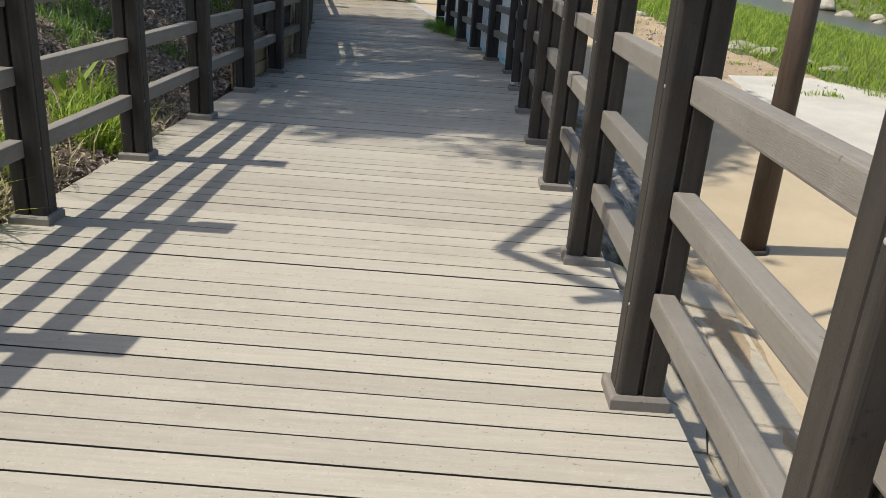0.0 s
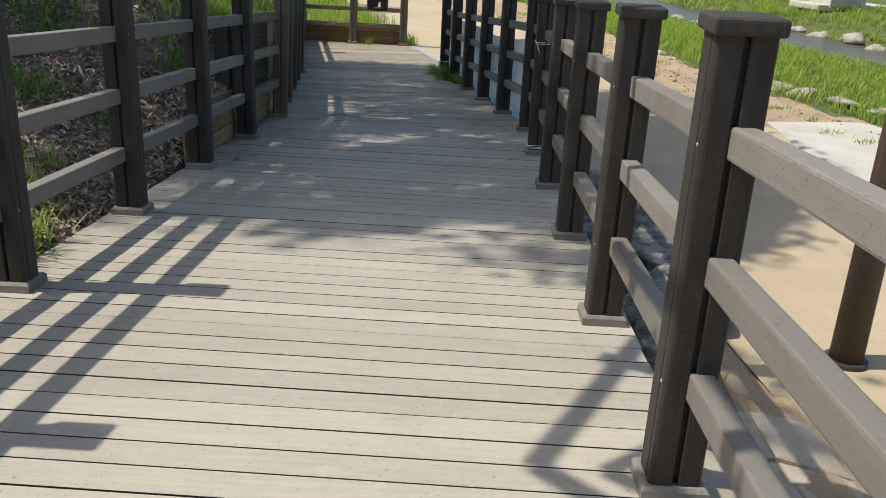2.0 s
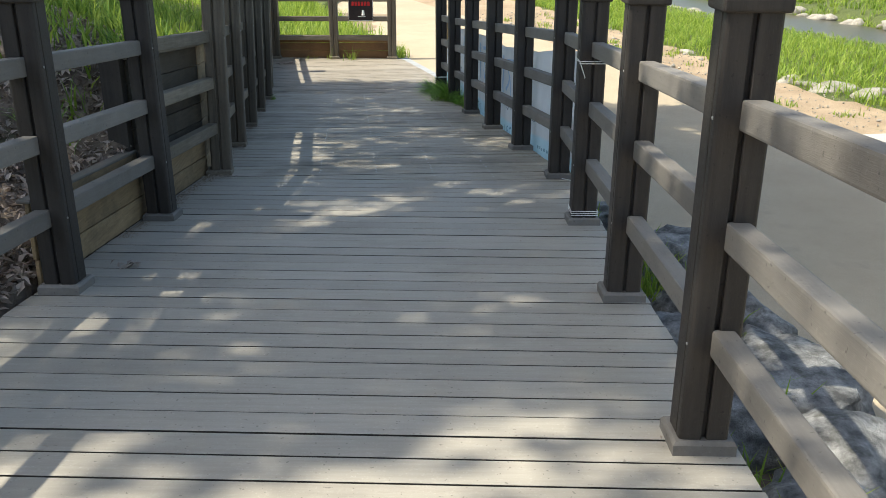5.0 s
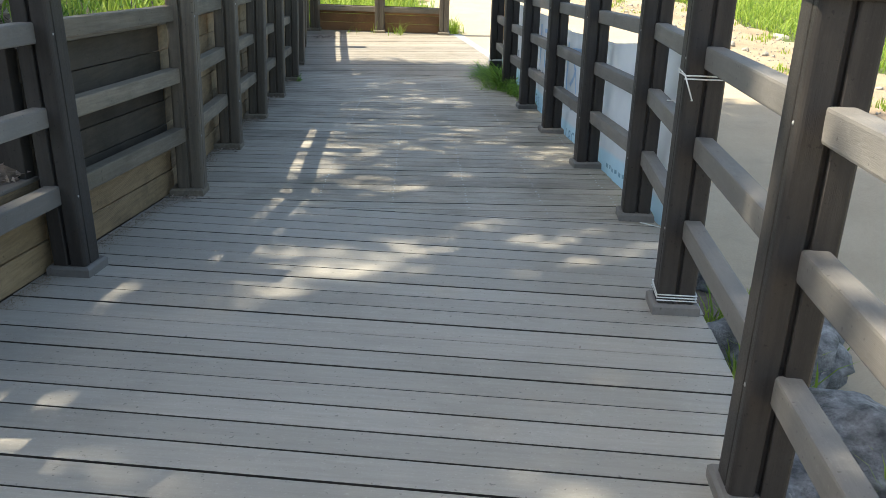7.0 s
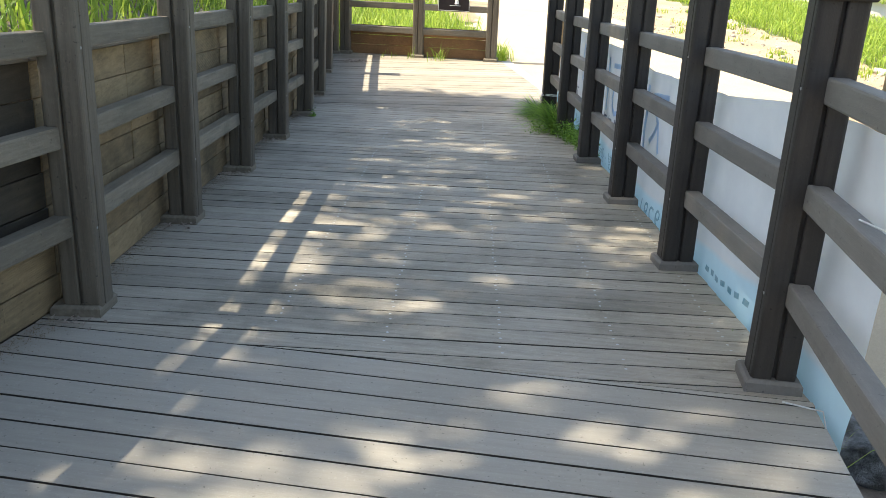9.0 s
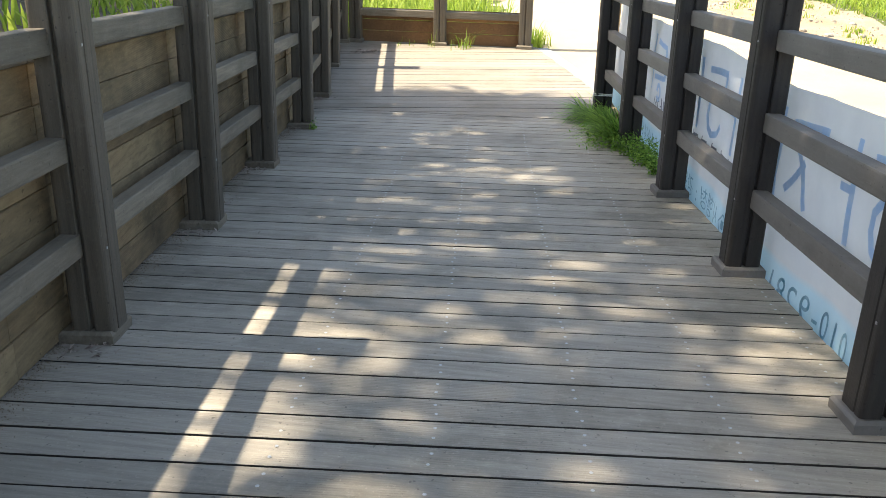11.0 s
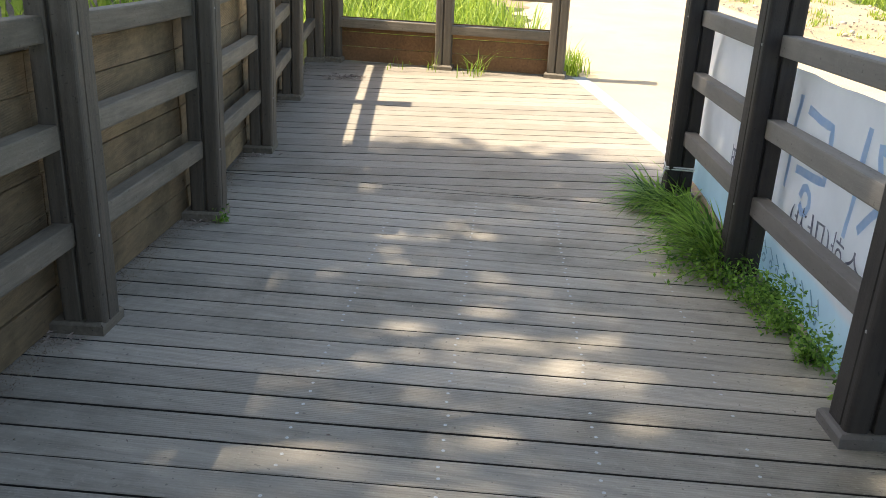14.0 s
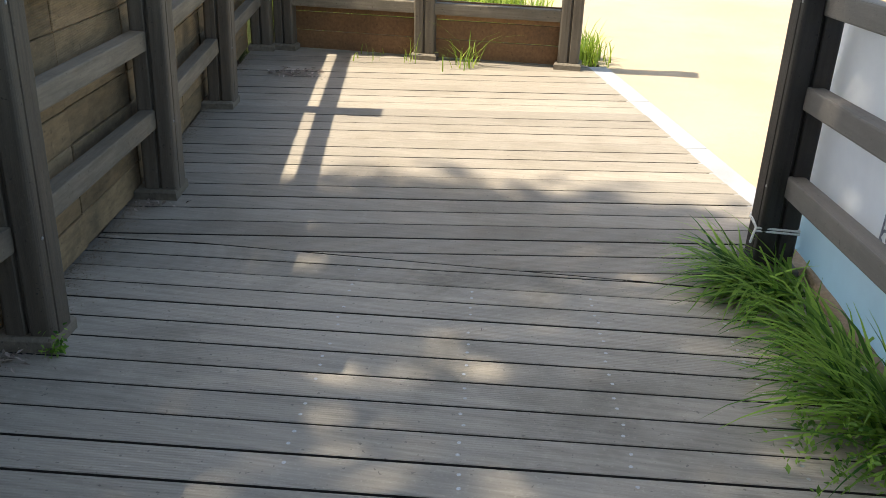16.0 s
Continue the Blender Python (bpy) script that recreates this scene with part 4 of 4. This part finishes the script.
stake(1.200, 11.26, min(-1.03, ground_z(1.20, 11.26) + 0.02), 0.30, "raw timber stake holding the banner's end")
stake(-0.01, 18.60, ground_z(0.03, 18.6), -0.40, "raw timber stake holding the banner's end")


def cord(name, pts, r, label):
    cu = bpy.data.curves.new(name, "CURVE")
    cu.dimensions, cu.bevel_depth, cu.bevel_resolution = "3D", r, 2
    sp = cu.splines.new("POLY")
    sp.points.add(len(pts) - 1)
    for p, q in zip(sp.points, pts):
        p.co = (*q, 1)
    tmp = bpy.data.objects.new("cord_source", cu)
    scene.collection.objects.link(tmp)
    me = bpy.data.meshes.new_from_object(tmp.evaluated_get(bpy.context.evaluated_depsgraph_get()))
    bpy.data.objects.remove(tmp)
    me.materials.clear()
    me.materials.append(CORD)
    return tagged(smooth(new(name, me)), label, "cord", "cords tying the banner")


def around(spot, h, turns, tilt=0.0):
    x, y, t = spot
    w, d = POST_W / 2 + 0.005, POST_D / 2 + 0.005
    z = deck_z(y) + h
    out = []
    for k in range(turns):
        for cx, cy in ((-w, -d), (w, -d), (w, d), (-w, d)):
            out.append((x + cx, y + cy, z + tilt * cx + 0.013 * k))
    return out + [(x - w, y - d, z + 0.008 * turns)]


P6, P14 = RIGHT[8], RIGHT[14]
z6 = deck_z(P6[1])
cord("cord", around(P6, 0.07, 3), 0.003, "white cord wound round the foot of a railing post")
cord("cord", around(P6, 1.03, 2) + [(P6[0] - 0.05, P6[1] - 0.1, z6 + 0.95), (1.0, 10.7, z6 + 0.72), (1.12, 11.03, z6 + 0.58)], 0.003, "white cord tied high on a railing post")
cord("cord", [(P6[0], P6[1] + 0.07, z6 + 0.06), (1.04, 10.4, z6 - 0.12), (1.13, 11.03, z6 - 0.10), (0.98, 11.0, z6 - 0.06)], 0.003, "white cord from post to banner stake")
cord("cord", around(P14, 0.20, 2) + [(P14[0] - 0.1, P14[1] - 0.09, deck_z(P14[1]) + 0.15)], 0.005, "white cord knotted round the last railing post")

# ---- sign on the end railing ----
ob = thing("notice_sign", "black notice sign with red line of writing", "sign", at=(-1.665, 21.42, -0.52))
bm = bmesh.new()
box(bm, 0.47, 0.012, 0.47, None, 0.005, 1)
part("panel", bm, BLACK, ob)
for x0, z0, sx, sz in ((0, 0.228, 0.46, 0.006), (0, -0.228, 0.46, 0.006), (-0.228, 0, 0.006, 0.45), (0.228, 0, 0.006, 0.45)):
    bm = bmesh.new()
    box(bm, sx, 0.003, sz, pose(x0, -0.0085, z0))
    part("border", bm, WHITE, ob, "thin white border")
for k in range(6):
    bm = bmesh.new()
    box(bm, 0.042, 0.003, 0.075, pose(-0.15 + 0.06 * k, -0.0085, 0.08))
    part("writing", bm, RED, ob, "red unreadable writing")
bm = bmesh.new()
limb(bm, [(0.045, -0.0085, -0.13), (0.045, -0.0085, -0.10), (0.045, -0.0085, -0.04)], [0.035, 0.026, 0.018], 8)
part("symbol", bm, WHITE, ob, "plain white symbol")
bm = bmesh.new()
box(bm, 0.16, 0.003, 0.008, pose(0.02, -0.0085, -0.155))
part("symbol", bm, WHITE, ob, "white bar")


# ---- weeds that grow through the deck's edges ----
def tuft(spot, n, spread, tall, seed, label, mat=GRASS, lean=0.9, wide=0.006):
    rng = np.random.default_rng(seed)
    spots = []
    for _ in range(n):
        px, py = spot[0] + rng.normal(0, spread), spot[1] + rng.normal(0, spread * 1.3)
        spots.append((px, py, spot[2], rng.uniform(0.5, 1.2)))
    return blades("grass_tuft", spots, mat, label, "grass", tall, wide, lean, seed, kind="")


def fan_tuft(roots, n, reach, seed, label, way=180, spread=65, wide=0.0075, rise=0.5):
    """Long blades that leave their roots steeply, bend over and droop on the boards, mostly towards one side."""
    rng = np.random.default_rng(seed)
    verts, faces = [], []
    for _ in range(n):
        rx, ry = roots[rng.integers(len(roots))]
        x, y = rx + rng.normal(0, 0.028), ry + rng.normal(0, 0.04)
        a = radians(way + rng.normal(0, spread))
        length = reach * rng.uniform(0.35, 1.1)
        up = radians(rng.uniform(20, 80)) * rise + radians(20)
        dx, dy = math.cos(a), math.sin(a)
        w, bend = wide * rng.uniform(0.6, 1.3), rng.uniform(0.5, 1.5)
        k, steps, r, z, floor_z = len(verts), 5, 0.0, 0.0, deck_z(ry)
        for q in range(steps):
            f = (0.75, 1.0, 0.9, 0.65, 0.30)[q]
            zz = max(z, 0.004 + 0.004 * q) + floor_z
            for sgn in (-1, 1):
                verts.append((x + dx * r - dy * sgn * w * f, y + dy * r + dx * sgn * w * f, zz))
            ang = up - bend * (q + 0.5) / steps * 1.25
            r += math.cos(ang) * length / steps
            z += math.sin(ang) * length / steps
        verts.append((x + dx * r, y + dy * r, max(z, 0.006) + floor_z))
        for q in range(steps - 1):
            faces.append((k + 2 * q, k + 2 * q + 1, k + 2 * q + 3, k + 2 * q + 2))
        faces.append((k + 2 * steps - 2, k + 2 * steps - 1, k + 2 * steps))
    return tagged(new("grass_tuft", pydata("grass_tuft", verts, faces, TUFT)), label, "grass")


def weed(spots, seed, label, tall=0.13, mat=None):
    """Low leafy weed: short stems set with many small oval leaves."""
    rng = np.random.default_rng(seed)
    verts, faces = [], []
    for sx, sy, count, spread in spots:
        for _ in range(count):
            x, y = sx + rng.normal(0, spread), sy + rng.normal(0, spread * 1.4)
            a, h = rng.uniform(0, 6.28), tall * rng.uniform(0.4, 1.2)
            tx, ty = math.cos(a) * h * 0.6, math.sin(a) * h * 0.6
            z0 = deck_z(y) - 0.01
            for q in range(7):
                u = (q + 1) / 7
                c = Vector((x + tx * u * u, y + ty * u * u, z0 + h * u))
                s = 0.0135 * rng.uniform(0.6, 1.3)
                m = Matrix.Translation(c) @ Euler((rng.normal(0, 0.6), rng.normal(0, 0.6), rng.uniform(0, 6.28))).to_matrix().to_4x4()
                k = len(verts)
                verts += [m @ Vector(p) for p in ((0, 0, 0), (s, -0.45 * s, 0.1 * s), (2 * s, 0, 0), (s, 0.45 * s, 0.1 * s))]
                faces += [(k, k + 1, k + 2), (k, k + 2, k + 3)]
    return tagged(new("weed", pydata("weed", verts, faces, mat or TUFT)), label, "weed")


fan_tuft([(-0.20, 18.10), (-0.14, 18.03), (-0.08, 17.95), (0.0, 18.05)], 300, 0.46, 51, "long green grass hanging over the deck boards", 185, 50)
fan_tuft([(-0.03, 17.66), (0.03, 17.50), (0.03, 17.34)], 190, 0.42, 52, "long green grass below the banner's edge", 190, 60)
fan_tuft([(0.05, 17.04), (0.10, 16.94), (0.0, 17.18)], 230, 0.50, 53, "long green grass at a railing post's foot", 175, 60, rise=0.8)
weed([(0.04, 16.84, 90, 0.06), (0.19, 16.60, 130, 0.05), (-0.12, 16.92, 34, 0.06)], 54, "low leafy weeds at a railing post's foot", 0.15)
weed([(0.23, 16.35, 110, 0.045), (0.29, 16.05, 80, 0.035), (0.35, 15.7, 36, 0.03)], 55, "low leafy weeds under the banner", 0.13)
weed([(-2.49, 16.93, 12, 0.012)], 62, "small moss-green weed at a railing post's foot", 0.09)
tuft((-2.55, 6.15, ground_z(-2.55, 6.15)), 14, 0.06, 0.42, 65, "broad-leaved bright green weed beside the deck", lean=0.6, wide=0.028)
tuft((-2.25, 21.33, FLAT_Z), 10, 0.05, 0.25, 58, "thin grass sprouting at the end railing", lean=0.6, wide=0.004)
tuft((-1.88, 21.32, FLAT_Z), 30, 0.07, 0.32, 59, "thin grass sprouting at the end railing", lean=0.9, wide=0.004)
tuft((-2.62, 21.35, FLAT_Z), 10, 0.07, 0.16, 60, "thin grass sprouting at the end railing", lean=0.7, wide=0.004)
tuft((-0.95, 21.80, FLAT_Z - 0.02), 150, 0.06, 0.30, 61, "bright grass clump beside the last post", lean=0.7)


def leaf_pile(x, y, n, spread, seed, label, size=1.0):
    rng = np.random.default_rng(seed)
    verts, faces = [], []
    for _ in range(n):
        px, py = x + rng.normal(0, spread), y + rng.normal(0, spread * 0.6)
        m = Matrix.Translation((px, py, deck_z(py) + 0.006 + rng.uniform(0, 0.012))) @ Euler((rng.normal(0, 0.3), rng.normal(0, 0.3), rng.uniform(0, 6.3))).to_matrix().to_4x4()
        s = rng.uniform(0.012, 0.035) * size
        k = len(verts)
        verts += [m @ Vector(q) for q in ((-s, 0, 0), (0, -0.35 * s, 0.2 * s), (s, 0, 0), (0, 0.35 * s, 0.2 * s))]
        faces += [(k, k + 1, k + 2), (k, k + 2, k + 3)]
    return tagged(new("leaf_pile", pydata("leaf_pile", verts, faces, DEADLEAF)), label, "dead leaves", kind="stuff")


leaf_pile(-3.0, 20.75, 90, 0.12, 71, "small heap of reddish dead leaves on the deck")
leaf_pile(-1.62, 8.75, 14, 0.05, 72, "few curled dead leaves on the deck")
for k, s in enumerate(LEFT[9:15]):
    leaf_pile(s[0] + 0.02, s[1] - 0.16, 34, 0.06, 80 + k, "dead leaves caught at a post's foot", 0.6)
leaf_pile(-0.8, 8.0, 40, 1.6, 90, "stray crumbs of dead leaf on the deck boards", 0.35)
leaf_pile(-1.4, 15.5, 60, 1.8, 91, "stray crumbs of dead leaf on the deck boards", 0.35)

# soil and leaf crumbs washed against the foot of the cladding
rng = np.random.default_rng(93)
verts, faces = [], []
for _ in range(14000):
    y = rng.uniform(9.3, 21.2)
    x = edge_left(y) + 0.02 + abs(rng.normal(0, 0.055 + 0.03 * noise.noise(Vector((0.3, y * 1.3, 2.0)))))
    s = rng.uniform(0.0012, 0.0042)
    k = len(verts)
    q = Euler((rng.uniform(0, 6), rng.uniform(0, 6), rng.uniform(0, 6))).to_matrix()
    verts += [q @ (Vector(p) * s) + Vector((x, y, deck_z(y) + 0.003)) for p in ((1, 0, 0), (-0.6, 0.7, 0), (-0.6, -0.7, 0), (0, 0, 0.6))]
    faces += [(k, k + 1, k + 3), (k + 1, k + 2, k + 3), (k + 2, k, k + 3), (k, k + 2, k + 1)]
tagged(new("soil_crumbs", pydata("soil_crumbs", verts, faces, SOIL)), "brown soil and leaf crumbs along the cladding's foot", "soil", kind="stuff")

# ---- deck: every board is a piece ----
PITCH, GAP, THICK = 0.1490, 0.0095, 0.030


def clip(poly, nx, ny, d):
    """The part of a convex polygon where nx*x + ny*y <= d."""
    out = []
    for i, p in enumerate(poly):
        q = poly[(i + 1) % len(poly)]
        a, b = nx * p[0] + ny * p[1] - d, nx * q[0] + ny * q[1] - d
        if a <= 0:
            out.append(p)
        if (a < 0 < b) or (b < 0 < a):
            t = a / (a - b)
            out.append((p[0] + (q[0] - p[0]) * t, p[1] + (q[1] - p[1]) * t))
    return out


def board(poly, mat, parent, o, dz):
    c = (sum(p[0] for p in poly) / len(poly), sum(p[1] for p in poly) / len(poly))
    zc = deck_z(c[1] if c[1] < FLAT_Y else 19)

    def z_at(y):
        return (deck_z(y) if c[1] < FLAT_Y and y < FLAT_Y else FLAT_Z) + dz

    n = len(poly)
    ys = [p[1] for p in poly]
    verts = []
    for inset, down in ((0.0028, 0.0), (0.0, 0.0022), (0.0, THICK)):
        for x, y in poly:
            iy = y + (inset if y < c[1] + TILT_OF[0] * (x - c[0]) else -inset)
            verts.append(Vector((x, iy, z_at(y) - down)) - o)
    faces = [tuple(range(n))]
    for r in (0, 1):
        for i in range(n):
            j = (i + 1) % n
            faces.append((r * n + i, (r + 1) * n + i, (r + 1) * n + j, r * n + j))
    me = pydata("board", verts, faces, mat)
    me.materials.append(GRIME_SHADE)
    me.polygons.foreach_set("material_index", [0] * (n + 1) + [1] * n)
    piece("board", me, parent)


TILT_OF = [0.0]


def deck_section(name, area, turn, start, mat, label, seed):
    """Boards across a convex area; turn in degrees; start: the place of the first joint along the section's own run."""
    rng = random.Random(seed)
    ob = thing(name, label, "deck", kind="structure", at=(area[0][0], area[0][1], deck_z(area[0][1])))
    o = Vector(ob.location)
    run = Vector((-math.sin(radians(turn)), math.cos(radians(turn))))
    lo, hi = min(run.dot(Vector(p)) for p in area), max(run.dot(Vector(p)) for p in area)
    TILT_OF[0] = math.tan(radians(turn))
    k = math.floor((lo - start) / PITCH)
    while start + k * PITCH < hi:
        a, b = start + k * PITCH + GAP / 2 + rng.uniform(-0.001, 0.001), start + (k + 1) * PITCH - GAP / 2 + rng.uniform(-0.001, 0.001)
        poly = clip(clip(area, run.x, run.y, b), -run.x, -run.y, -a)
        k += 1
        if len(poly) < 3 or max(run.dot(Vector(p)) for p in poly) - min(run.dot(Vector(p)) for p in poly) < 0.012:
            continue
        jut = rng.uniform(-0.004, 0.004)
        poly = [(x + jut, y) for x, y in poly]
        board(poly, mat, ob, o, rng.uniform(-0.0015, 0.0015))
    return ob


AREA_A = [(edge_left(-3), -3.0), (edge_right(-3), -3.0), (edge_right(11.09), 11.095), (edge_left(11.09), 11.075)]
AREA_B = [(edge_left(11.11), 11.082), (edge_right(11.11), 11.102), (edge_right(17.99), 18.06), (edge_left(17.95), 17.95)]
AREA_C = [(edge_left(17.96), 17.957), (edge_right(18.0), 18.067), (0.0, 18.75), (-0.03, 18.92), (-0.945, 21.60), (-3.62, 21.60)]
deck_section("deck_upper", AREA_A, -1.0, 2.280, DECK_UPPER, "sun-bleached beige composite deck boards sloping down", 1)
deck_section("deck_lower", AREA_B, 6.8, 15.896, DECK_LOWER, "grey ribbed composite deck boards sloping down", 2)
deck_section("deck_end", AREA_C, 11.0, 0.02, DECK_END, "weathered level deck boards with dry dirt", 3)

# joists and edge beams below the boards
ob = thing("deck_frame", "dark timber beams under the deck boards", "beam", kind="structure", at=(0, 0, -0.2))
o = Vector(ob.location)
for y0, y1 in ((-3.0, 11.08), (11.1, 17.95)):
    for f, off in ((edge_left, 0.03), (edge_left, 0.75), (edge_left, 1.5), (edge_right, -0.75), (edge_right, -0.03)):
        a, b = Vector((f(y0 + 0.001) + off, y0, deck_z(y0) - 0.105)) - o, Vector((f(y1 - 0.001) + off, y1, deck_z(y1 - 0.001) - 0.105)) - o
        m, length = frame_between(a, b)
        bm = bmesh.new()
        box(bm, 0.05, length, 0.15, m)
        part("beam", bm, FASCIA, ob)

# screws in rows on the lower deck
ob = thing("deck_screws", "bright steel screw heads in rows on the deck boards", "screws", kind="stuff", at=(0, 14, deck_z(14)))
o = Vector(ob.location)
rng = random.Random(12)
verts, faces = [], []
run = Vector((-math.sin(radians(6.8)), math.cos(radians(6.8))))
side = Vector((run.y, -run.x))
for k in range(-40, 20):
    for c in (0.38, 0.845, 1.311, 1.782, 2.25):
        for q in (0.30, 0.70):
            p = run * (15.896 + (k + q) * PITCH) + side * (c + rng.uniform(-0.006, 0.006))
            if not (edge_left(p.y) + 0.05 < p.x < edge_right(p.y) - 0.05) or p.y > 17.9 or p.y < 11.2 or rng.random() < 0.12:
                continue
            z = deck_z(p.y) + 0.0022
            n = len(verts)
            for i in range(8):
                verts.append(Vector((p.x + 0.0062 * math.cos(i * math.pi / 4), p.y + 0.0062 * math.sin(i * math.pi / 4), z)) - o)
            faces.append(tuple(range(n, n + 8)))
me = pydata("screw_heads", verts, faces, SCREW)
piece("screw_heads", me, ob)
